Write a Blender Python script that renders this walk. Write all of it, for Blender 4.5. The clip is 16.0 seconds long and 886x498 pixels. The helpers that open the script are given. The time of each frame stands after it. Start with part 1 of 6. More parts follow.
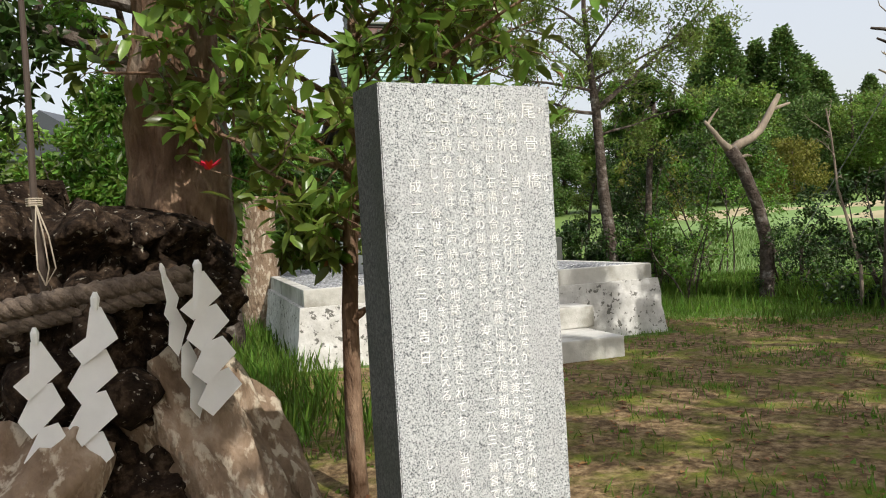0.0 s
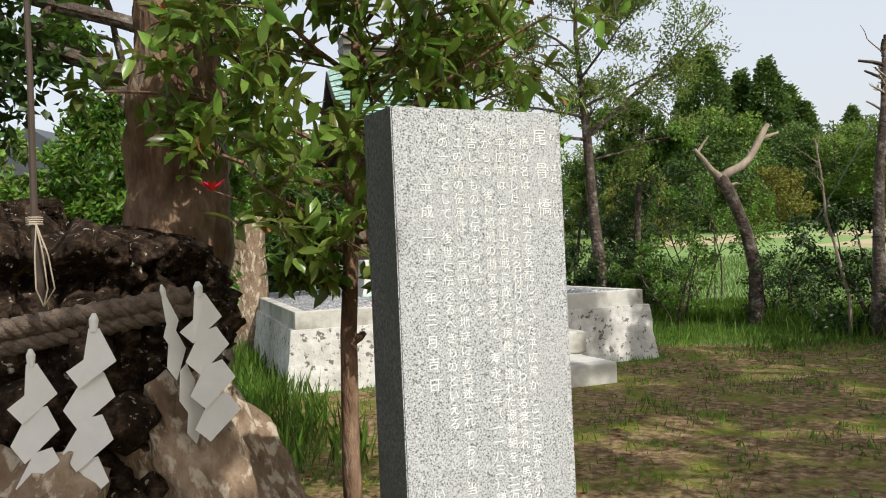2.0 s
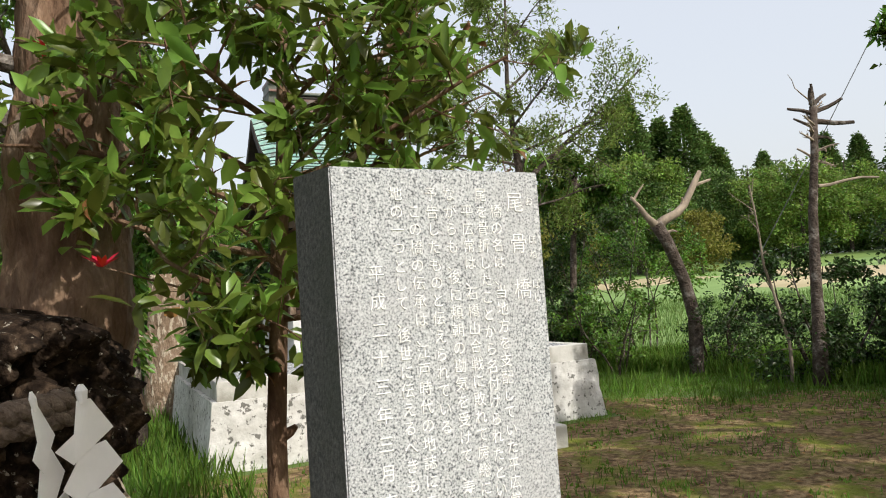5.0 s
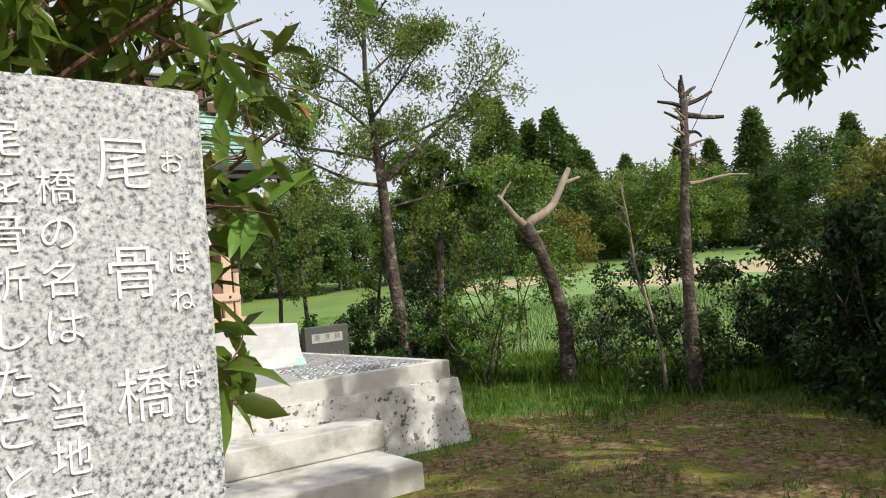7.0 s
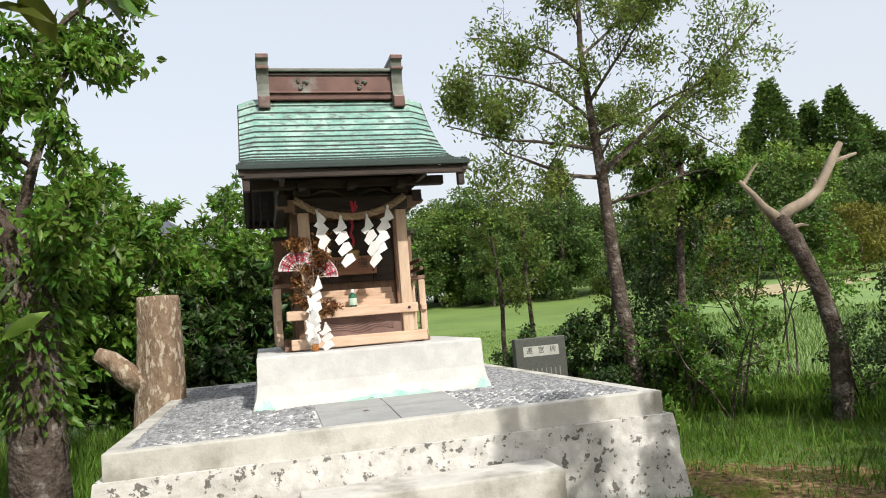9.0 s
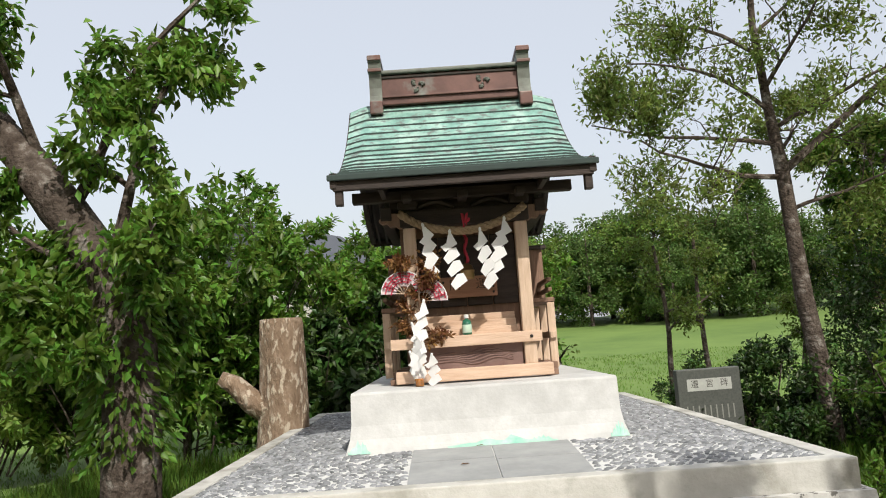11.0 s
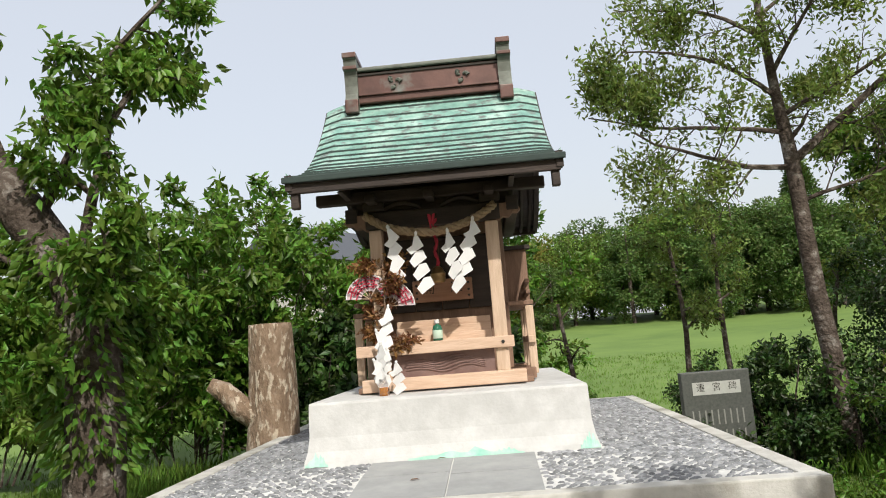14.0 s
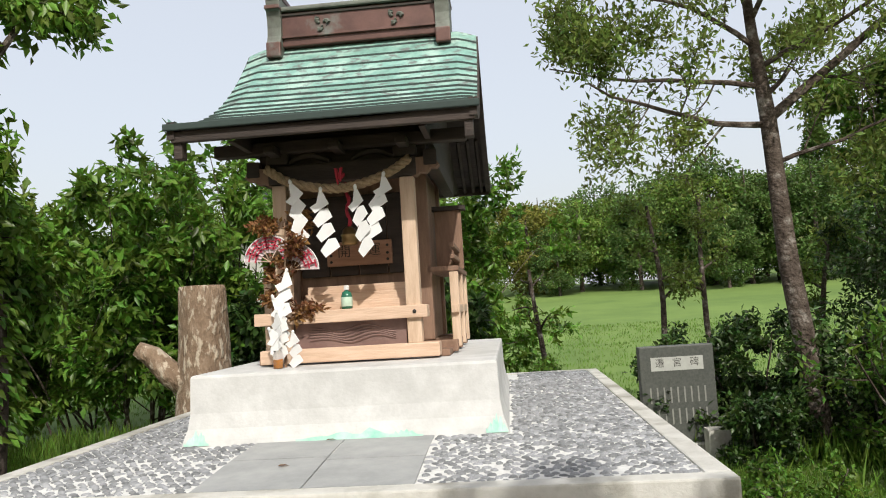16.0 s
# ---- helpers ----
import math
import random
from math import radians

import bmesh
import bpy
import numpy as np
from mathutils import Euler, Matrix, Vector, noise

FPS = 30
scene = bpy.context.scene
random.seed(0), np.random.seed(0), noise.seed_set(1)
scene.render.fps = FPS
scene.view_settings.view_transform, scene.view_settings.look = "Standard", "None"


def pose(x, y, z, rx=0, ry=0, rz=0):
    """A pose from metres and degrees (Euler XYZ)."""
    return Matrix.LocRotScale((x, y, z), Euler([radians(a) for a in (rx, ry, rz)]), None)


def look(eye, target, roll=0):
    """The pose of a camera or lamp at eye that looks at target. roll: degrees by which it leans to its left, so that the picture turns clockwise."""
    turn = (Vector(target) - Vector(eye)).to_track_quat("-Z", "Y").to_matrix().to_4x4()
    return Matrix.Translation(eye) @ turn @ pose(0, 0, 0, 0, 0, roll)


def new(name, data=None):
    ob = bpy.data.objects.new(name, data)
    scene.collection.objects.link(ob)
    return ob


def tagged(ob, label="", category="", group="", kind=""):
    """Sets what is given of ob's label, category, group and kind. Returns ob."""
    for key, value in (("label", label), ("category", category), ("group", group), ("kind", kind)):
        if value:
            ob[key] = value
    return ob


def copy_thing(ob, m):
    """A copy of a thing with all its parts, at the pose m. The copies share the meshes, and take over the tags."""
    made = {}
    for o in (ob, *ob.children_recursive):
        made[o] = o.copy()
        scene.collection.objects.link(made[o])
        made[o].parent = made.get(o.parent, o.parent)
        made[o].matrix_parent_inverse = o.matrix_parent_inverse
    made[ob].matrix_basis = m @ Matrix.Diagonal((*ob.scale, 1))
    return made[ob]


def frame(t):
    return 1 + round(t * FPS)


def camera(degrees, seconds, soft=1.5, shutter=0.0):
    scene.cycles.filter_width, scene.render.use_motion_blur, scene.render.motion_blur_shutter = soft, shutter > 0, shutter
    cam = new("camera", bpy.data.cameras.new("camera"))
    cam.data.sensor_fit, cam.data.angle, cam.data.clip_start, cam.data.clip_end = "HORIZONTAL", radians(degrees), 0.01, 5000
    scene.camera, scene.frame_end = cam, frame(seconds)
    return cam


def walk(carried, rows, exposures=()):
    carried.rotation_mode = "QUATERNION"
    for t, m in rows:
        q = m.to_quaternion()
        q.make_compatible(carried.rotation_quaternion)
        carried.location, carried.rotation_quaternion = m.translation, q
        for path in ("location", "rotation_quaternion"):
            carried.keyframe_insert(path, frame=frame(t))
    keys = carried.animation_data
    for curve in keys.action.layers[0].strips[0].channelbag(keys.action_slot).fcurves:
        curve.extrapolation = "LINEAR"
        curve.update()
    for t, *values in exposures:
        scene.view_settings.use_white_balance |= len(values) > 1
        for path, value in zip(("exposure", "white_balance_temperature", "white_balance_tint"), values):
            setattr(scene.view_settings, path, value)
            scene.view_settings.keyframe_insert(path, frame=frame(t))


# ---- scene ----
cam = camera(61.8, 16.0, 1.05)
METRES, EYE, TILT, LEAN, TURN = 6.4, 1.3, 0.0, 0.0, -18.0
ROWS = [
    (0.0, 0.0, 0.0, 0.0, -0.07, -1.15, 3.39),
    (0.5, -0.0011, -0.0002, 0.0004, 0.14, -0.85, 3.27),
    (1.0, -0.003, 0.0004, 0.0016, 0.01, -0.59, 3.07),
    (1.5, -0.0067, 0.0018, 0.0018, -0.36, -0.16, 2.87),
    (2.0, -0.0114, 0.0037, 0.002, -1.14, 0.55, 2.58),
    (2.5, -0.0169, 0.0071, 0.0035, -2.32, 1.34, 2.36),
    (3.0, -0.0249, 0.0128, 0.0039, -3.2, 2.22, 2.29),
    (5.5, -0.0131, 0.1201, 0.026, -9.02, 3.8, 4.8),
    (6.0, -0.006, 0.1692, 0.0268, -13.84, 3.31, 5.1),
    (6.5, 0.0155, 0.212, 0.0271, -18.12, 3.34, 5.35),
    (7.0, 0.06, 0.2506, 0.0356, -16.07, 3.13, 5.05),
    (7.5, 0.09, 0.2987, 0.0311, -12.04, 3.51, 4.72),
    (8.0, 0.1193, 0.3534, 0.0349, -6.53, 3.79, 4.29),
    (8.5, 0.1635, 0.3981, 0.0352, -1.24, 4.58, 4.21),
    (9.0, 0.1943, 0.439, 0.0395, 4.16, 5.05, 4.63),
    (9.5, 0.2121, 0.4906, 0.0425, 8.99, 5.32, 4.93),
    (10.0, 0.2248, 0.5361, 0.0458, 12.95, 5.48, 4.51),
    (12.5, 0.2987, 0.676, 0.0626, 21.18, 9.69, 3.88),
    (13.0, 0.3122, 0.6811, 0.0604, 21.57, 9.08, 3.87),
    (13.5, 0.3221, 0.6832, 0.0597, 21.8, 8.15, 4.12),
    (14.0, 0.3355, 0.6856, 0.0577, 21.86, 7.29, 4.57),
    (14.5, 0.3485, 0.6987, 0.0557, 21.8, 6.76, 4.88),
    (15.0, 0.3554, 0.7447, 0.0571, 21.8, 5.88, 5.2),
    (15.5, 0.3721, 0.783, 0.0586, 22.3, 4.9, 4.74),
    (16.0, 0.4157, 0.8202, 0.0569, 23.15, 4.51, 3.47),
]
walk(cam, [(t, pose(0, 0, EYE, TILT, LEAN, TURN) @ pose(METRES * x, METRES * y, METRES * z, 90 + pitch, roll, yaw)) for t, x, y, z, yaw, pitch, roll in ROWS],
     ((0.0, 0.03), (3.0, 0.05), (5.5, 0.08), (6.5, -0.04), (7.5, 0.14), (8.0, 0.17), (9.0, 0.1), (10.0, 0.03), (12.5, -0.06), (14.0, -0.02), (16.0, 0.0)))

# ---- world, sun ----
SUN = Vector((0.36, -1.0, 1.0)).normalized()
world = bpy.data.worlds.new("world")
scene.world = world
world.use_nodes = True
wn = world.node_tree.nodes
sky = wn.new("ShaderNodeTexSky")
sky.sky_type = "NISHITA"
sky.sun_disc = False
sky.sun_elevation = math.asin(SUN.z)
sky.sun_rotation = math.atan2(SUN.x, SUN.y)
sky.dust_density, sky.air_density, sky.ozone_density = 5.0, 1.3, 1.0
haze = wn.new("ShaderNodeMix")
haze.data_type = "RGBA"
haze.inputs[0].default_value = 0.5
haze.inputs[7].default_value = (8.6, 8.75, 9.2, 1)
world.node_tree.links.new(sky.outputs[0], haze.inputs[6])
world.node_tree.links.new(haze.outputs[2], wn["Background"].inputs[0])
wn["Background"].inputs[1].default_value = 0.134
sun_data = bpy.data.lights.new("sun", "SUN")
sun_data.energy, sun_data.angle, sun_data.color = 4.2, radians(0.6), (1.0, 0.955, 0.88)
sun = new("sun", sun_data)
sun.matrix_world = look(SUN * 40, (0, 0, 0))

# ---- materials ----


def mat(name, stops, scale=8.0, rough=0.7, metal=0.0, bump=0.3, bump_scale=None, detail=8.0, stretch=(1, 1, 1), vary=0.0,
        spots=None, island=False, spec=0.5, sheen=0.0, trans=0.0, relief=0.01):
    """A procedural surface: noise through a ramp of colours, stains at a second scale, bump, change from piece to piece."""
    m = bpy.data.materials.new(name)
    m.use_nodes = True
    n, l = m.node_tree.nodes, m.node_tree.links
    b = n["Principled BSDF"]
    b.inputs["Roughness"].default_value, b.inputs["Metallic"].default_value = rough, metal
    b.inputs["Specular IOR Level"].default_value = spec
    geo = n.new("ShaderNodeTexCoord")
    mp = n.new("ShaderNodeMapping")
    mp.inputs[3].default_value = stretch
    l.new(geo.outputs["Object"], mp.inputs[0])
    t = n.new("ShaderNodeTexNoise")
    t.inputs["Scale"].default_value, t.inputs["Detail"].default_value = scale, detail
    t.inputs["Roughness"].default_value = 0.65
    l.new(mp.outputs[0], t.inputs["Vector"])
    r = n.new("ShaderNodeValToRGB")
    e = r.color_ramp.elements
    while len(e) < len(stops):
        e.new(0.5)
    for k, (p, c) in enumerate(stops):
        e[k].position, e[k].color = p, (*c, 1)
    l.new(t.outputs[0], r.inputs[0])
    out = r.outputs[0]
    if spots:
        s_scale, lo, hi, col = spots
        s = n.new("ShaderNodeTexNoise")
        s.inputs["Scale"].default_value, s.inputs["Detail"].default_value = s_scale, 6
        s.inputs["Roughness"].default_value = 0.6
        l.new(mp.outputs[0], s.inputs["Vector"])
        sr = n.new("ShaderNodeMapRange")
        sr.inputs[1].default_value, sr.inputs[2].default_value = lo, hi
        l.new(s.outputs[0], sr.inputs[0])
        mx = n.new("ShaderNodeMix")
        mx.data_type = "RGBA"
        mx.inputs[7].default_value = (*col, 1)
        l.new(sr.outputs[0], mx.inputs[0])
        l.new(out, mx.inputs[6])
        out = mx.outputs[2]
    if vary:
        src = n.new("ShaderNodeNewGeometry") if island else n.new("ShaderNodeObjectInfo")
        h = n.new("ShaderNodeHueSaturation")
        v = n.new("ShaderNodeMapRange")
        v.inputs[3].default_value, v.inputs[4].default_value = 1 - vary, 1 + vary
        l.new(src.outputs["Random Per Island" if island else "Random"], v.inputs[0])
        l.new(v.outputs[0], h.inputs["Value"])
        hv = n.new("ShaderNodeMapRange")
        hv.inputs[3].default_value, hv.inputs[4].default_value = 0.5 - vary * 0.06, 0.5 + vary * 0.05
        l.new(src.outputs["Random Per Island" if island else "Random"], hv.inputs[0])
        l.new(hv.outputs[0], h.inputs["Hue"])
        l.new(out, h.inputs["Color"])
        out = h.outputs[0]
    l.new(out, b.inputs["Base Color"])
    if bump:
        t2 = n.new("ShaderNodeTexNoise")
        t2.inputs["Scale"].default_value, t2.inputs["Detail"].default_value = bump_scale or scale * 3, 8
        l.new(mp.outputs[0], t2.inputs["Vector"])
        bp = n.new("ShaderNodeBump")
        bp.inputs["Strength"].default_value, bp.inputs["Distance"].default_value = bump, relief
        l.new(t2.outputs[0], bp.inputs["Height"])
        l.new(bp.outputs[0], b.inputs["Normal"])
    if trans:
        tr = n.new("ShaderNodeBsdfTranslucent")
        l.new(out, tr.inputs[0])
        ms = n.new("ShaderNodeMixShader")
        ms.inputs[0].default_value = trans
        l.new(b.outputs[0], ms.inputs[1])
        l.new(tr.outputs[0], ms.inputs[2])
        l.new(ms.outputs[0], n["Material Output"].inputs[0])
    return m


def plain(name, c, rough=0.6, metal=0.0, vary=0.12):
    d = tuple(x * (1 - vary) for x in c)
    u = tuple(min(1, x * (1 + vary)) for x in c)
    return mat(name, [(0.3, d), (0.7, u)], 14, rough, metal, 0.12)


def leafmat(name, dark, light, rough=0.45, trans=0.3, vary=0.35, scale=1.3):
    return mat(name, [(0.34, dark), (0.66, light)], scale, rough, 0, 0.05, vary=vary, island=True, trans=trans, spec=0.4)


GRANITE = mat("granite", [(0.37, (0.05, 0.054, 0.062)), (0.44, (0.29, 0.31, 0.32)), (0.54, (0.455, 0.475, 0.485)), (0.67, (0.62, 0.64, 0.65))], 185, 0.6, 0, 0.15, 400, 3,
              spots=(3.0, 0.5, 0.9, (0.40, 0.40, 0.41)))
# sides in a darker, rougher granite: their shade is put into the colour
GRANITE_SHADED_SIDE = mat("rough_shaded_granite", [(0.36, (0.035, 0.04, 0.036)), (0.5, (0.075, 0.08, 0.075)), (0.68, (0.13, 0.13, 0.125))], 90, 0.8, 0, 0.4, 120, 4,
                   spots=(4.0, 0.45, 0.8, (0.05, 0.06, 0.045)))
ENGRAVED = plain("white_lettering", (0.80, 0.80, 0.79), 0.7)
CONCRETE = mat("old_concrete", [(0.3, (0.42, 0.41, 0.37)), (0.7, (0.58, 0.57, 0.53))], 5, 0.85, 0, 0.35, 60, spots=(2.3, 0.50, 0.66, (0.28, 0.27, 0.23)))
CONCRETE_SMOOTH = mat("smooth_concrete", [(0.3, (0.46, 0.46, 0.445)), (0.7, (0.60, 0.60, 0.585))], 6, 0.75, 0, 0.25, 40, spots=(1.9, 0.48, 0.72, (0.43, 0.43, 0.415)))
CONCRETE_DIRTY = mat("flaking_concrete", [(0.35, (0.44, 0.43, 0.40)), (0.65, (0.64, 0.63, 0.60))], 7, 0.9, 0, 0.8, 22, spots=(15.0, 0.575, 0.615, (0.14, 0.135, 0.12)))
VERDIGRIS = mat("verdigris_stain", [(0.3, (0.22, 0.50, 0.40)), (0.7, (0.50, 0.68, 0.58))], 9, 0.85, 0, 0.1)
SLAB = mat("grey_slab", [(0.3, (0.25, 0.26, 0.255)), (0.7, (0.35, 0.355, 0.35))], 4, 0.8, 0, 0.2, 80)
MORTAR = mat("pale_mortar", [(0.3, (0.50, 0.50, 0.485)), (0.7, (0.66, 0.66, 0.64))], 30, 0.9, 0, 0.4, 90)
PEBBLE = mat("beach_pebble", [(0.3, (0.12, 0.125, 0.13)), (0.7, (0.30, 0.31, 0.32))], 9, 0.6, 0, 0.2, 40, vary=0.38, island=True)
PEBBLE_ONE = mat("beach_pebble_single", [(0.3, (0.12, 0.125, 0.13)), (0.7, (0.30, 0.31, 0.32))], 9, 0.6, 0, 0.2, 40, vary=0.38)
COPPER = mat("verdigris_copper", [(0.30, (0.10, 0.21, 0.18)), (0.48, (0.19, 0.355, 0.30)), (0.68, (0.37, 0.51, 0.45))], 5.0, 0.62, 0.0, 0.25, 30, vary=0.10,
             spots=(11.0, 0.52, 0.64, (0.13, 0.15, 0.14)), stretch=(1, 1, 1))
COPPER_BROWN = mat("brown_copper", [(0.3, (0.065, 0.032, 0.026)), (0.7, (0.13, 0.065, 0.052))], 4, 0.45, 0.35, 0.1, 30, spots=(3, 0.55, 0.75, (0.16, 0.19, 0.17)))
COPPER_CAP = mat("greened_copper_cap", [(0.3, (0.075, 0.075, 0.062)), (0.7, (0.17, 0.19, 0.16))], 6, 0.6, 0.2, 0.15)
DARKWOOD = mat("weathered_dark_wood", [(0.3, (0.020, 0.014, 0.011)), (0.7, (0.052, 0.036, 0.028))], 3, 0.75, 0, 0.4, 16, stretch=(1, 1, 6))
WOOD = mat("weathered_brown_wood", [(0.3, (0.15, 0.085, 0.055)), (0.7, (0.27, 0.165, 0.11))], 3, 0.7, 0, 0.35, 16, stretch=(6, 6, 1))
PALEWOOD = mat("sun_bleached_wood", [(0.3, (0.44, 0.31, 0.21)), (0.7, (0.62, 0.47, 0.35))], 3, 0.75, 0, 0.3, 16, stretch=(8, 8, 1))
PALEBOARD = mat("bleached_board", [(0.3, (0.46, 0.31, 0.21)), (0.7, (0.64, 0.47, 0.35))], 3, 0.75, 0, 0.3, 16, stretch=(1, 8, 8))
PURPLEWOOD = mat("carved_purple_brown_wood", [(0.3, (0.13, 0.075, 0.065)), (0.7, (0.22, 0.14, 0.12))], 5, 0.7, 0, 0.3, 20)
PAPER = mat("white_paper", [(0.3, (0.78, 0.78, 0.77)), (0.7, (0.88, 0.88, 0.87))], 6, 0.85, 0, 0.1, trans=0.2)
ROPE = mat("straw_rope", [(0.3, (0.22, 0.15, 0.085)), (0.7, (0.42, 0.31, 0.19))], 30, 0.9, 0, 0.8, 120)
ROPE_OLD = mat("old_grey_rope", [(0.3, (0.06, 0.042, 0.030)), (0.7, (0.17, 0.13, 0.098))], 30, 0.95, 0, 0.9, 120)
RED = plain("red_cord", (0.38, 0.02, 0.04), 0.7)
BRASS = plain("dull_brass", (0.30, 0.20, 0.09), 0.4, 0.8)
IRON = plain("dark_iron", (0.05, 0.045, 0.04), 0.5, 0.6)
INK = plain("black_ink", (0.03, 0.025, 0.02), 0.8)
CRIMSON = plain("crimson_ink", (0.42, 0.03, 0.06), 0.7)
FANPAPER = mat("fan_paper", [(0.3, (0.40, 0.33, 0.34)), (0.7, (0.56, 0.48, 0.49))], 10, 0.8, 0, 0.1)
GREENGLASS = mat("green_glass", [(0.3, (0.02, 0.10, 0.06)), (0.7, (0.03, 0.15, 0.09))], 9, 0.12, 0, 0.0)
ORANGE = plain("orange_jelly", (0.75, 0.30, 0.05), 0.5)
GLASS = bpy.data.materials.new("clear_glass")
GLASS.use_nodes = True
GLASS.node_tree.nodes["Principled BSDF"].inputs["Transmission Weight"].default_value = 1.0
GLASS.node_tree.nodes["Principled BSDF"].inputs["Roughness"].default_value = 0.05
PLAQUE = mat("dark_polished_stone", [(0.3, (0.045, 0.05, 0.043)), (0.7, (0.085, 0.09, 0.08))], 40, 0.5, 0, 0.05)
BARK = mat("brown_bark", [(0.3, (0.075, 0.043, 0.027)), (0.5, (0.165, 0.102, 0.066)), (0.72, (0.33, 0.225, 0.152))], 8, 0.95, 0, 1.0, 25, stretch=(1, 1, 0.35), spots=(3, 0.55, 0.75, (0.27, 0.235, 0.185)), relief=0.04, spec=0.08)
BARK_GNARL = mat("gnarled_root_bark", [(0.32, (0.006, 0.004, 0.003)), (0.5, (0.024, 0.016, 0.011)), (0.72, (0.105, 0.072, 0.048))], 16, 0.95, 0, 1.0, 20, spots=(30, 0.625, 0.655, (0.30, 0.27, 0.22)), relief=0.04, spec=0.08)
BARK_GREY = mat("lichen_bark", [(0.35, (0.045, 0.034, 0.027)), (0.55, (0.10, 0.080, 0.066)), (0.72, (0.30, 0.28, 0.25))], 7, 0.95, 0, 0.9, 24, relief=0.04, spec=0.08)
BARK_CUT = mat("sawn_trunk_bark", [(0.3, (0.14, 0.095, 0.062)), (0.55, (0.25, 0.18, 0.125)), (0.72, (0.36, 0.29, 0.22))], 8, 0.95, 0, 0.9, 28, stretch=(1, 1, 0.5), spots=(14, 0.53, 0.60, (0.46, 0.39, 0.30)), relief=0.04, spec=0.08)
DEADWOOD = mat("bare_dead_wood", [(0.3, (0.15, 0.115, 0.085)), (0.7, (0.34, 0.28, 0.21))], 6, 0.9, 0, 0.5, 22, stretch=(1, 1, 0.3))
LEAF_BIG = leafmat("glossy_leaf", (0.055, 0.105, 0.014), (0.23, 0.325, 0.058), 0.30, 0.48, 0.6)
LEAF_BIG_ONE = mat("glossy_leaf_single", [(0.3, (0.055, 0.105, 0.014)), (0.7, (0.23, 0.325, 0.058))], 1.3, 0.30, 0, 0.05, vary=0.6, trans=0.48, spec=0.4)
LEAF_BROWN = leafmat("withered_leaf", (0.14, 0.055, 0.02), (0.30, 0.15, 0.05), 0.6, 0.25)
LEAF_FINE = leafmat("fine_leaf", (0.085, 0.135, 0.022), (0.25, 0.315, 0.07), 0.5, 0.5, 0.5)
# LEAF_MID, LEAF_FAR, LEAF_CEDAR: clump-sized noise paints in sunlit tops and shaded gaps
LEAF_MID = leafmat("cherry_leaf", (0.045, 0.105, 0.012), (0.175, 0.305, 0.042), 0.42, 0.45, 0.5, 1.9)
LEAF_DARK = leafmat("dark_leaf", (0.016, 0.040, 0.008), (0.055, 0.105, 0.018), 0.45, 0.25, 0.5, 2.2)
LEAF_FAR = leafmat("woodland_leaf", (0.055, 0.115, 0.016), (0.24, 0.345, 0.06), 0.6, 0.38, 0.5, 0.7)
LEAF_CEDAR = leafmat("cedar_leaf", (0.035, 0.080, 0.018), (0.135, 0.215, 0.045), 0.6, 0.32, 0.45, 0.8)
LEAF_YELLOW = leafmat("young_yellow_leaf", (0.12, 0.13, 0.02), (0.23, 0.22, 0.04), 0.6, 0.35, 0.3)
GRASS = leafmat("grass_blade", (0.085, 0.17, 0.018), (0.17, 0.29, 0.04), 0.55, 0.42, 0.35)
RICE = leafmat("rice_blade", (0.13, 0.22, 0.05), (0.20, 0.30, 0.085), 0.55, 0.4, 0.3)
PETAL = leafmat("red_petal", (0.36, 0.006, 0.012), (0.55, 0.015, 0.03), 0.5, 0.2, 0.2)
BUD = plain("yellow_green_bud", (0.33, 0.34, 0.10), 0.6)
SLATE = plain("dark_roof_tile", (0.06, 0.065, 0.075), 0.5)
WALLPAINT = plain("pale_house_wall", (0.45, 0.43, 0.40), 0.8)
WIRE = plain("grey_wire", (0.12, 0.12, 0.12), 0.5)
POLEWOOD = plain("dark_pole", (0.06, 0.042, 0.032), 0.8)
STRING = plain("pale_string", (0.42, 0.36, 0.28), 0.9)


def ground_material():
    m = mat("earth_and_moss", [(0.32, (0.045, 0.028, 0.014)), (0.48, (0.15, 0.10, 0.052)), (0.68, (0.34, 0.245, 0.135))], 14.0, 0.95, 0, 1.0, 26, relief=0.03, spec=0.1,
            spots=(2.6, 0.47, 0.64, (0.14, 0.155, 0.026)))
    return m


EARTH = ground_material()
SWARD = mat("short_grass_turf", [(0.3, (0.055, 0.095, 0.016)), (0.7, (0.12, 0.185, 0.03))], 3.0, 0.95, 0, 0.9, 30, relief=0.03)
BOARDWOOD = mat("reddish_board", [(0.3, (0.24, 0.12, 0.07)), (0.7, (0.38, 0.21, 0.13))], 3, 0.7, 0, 0.3, 16, stretch=(1, 8, 8))
FIELD = mat("rice_field", [(0.3, (0.115, 0.20, 0.05)), (0.7, (0.19, 0.29, 0.085))], 0.25, 0.9, 0, 0.5, 8, stretch=(1, 3, 1))
MEADOW = mat("green_meadow", [(0.3, (0.085, 0.15, 0.026)), (0.7, (0.145, 0.225, 0.045))], 0.3, 0.9, 0, 0.5, 6)
DRY = mat("dry_field", [(0.3, (0.30, 0.25, 0.14)), (0.7, (0.42, 0.36, 0.22))], 0.3, 0.95, 0, 0.5, 5)

# ---- building helpers ----


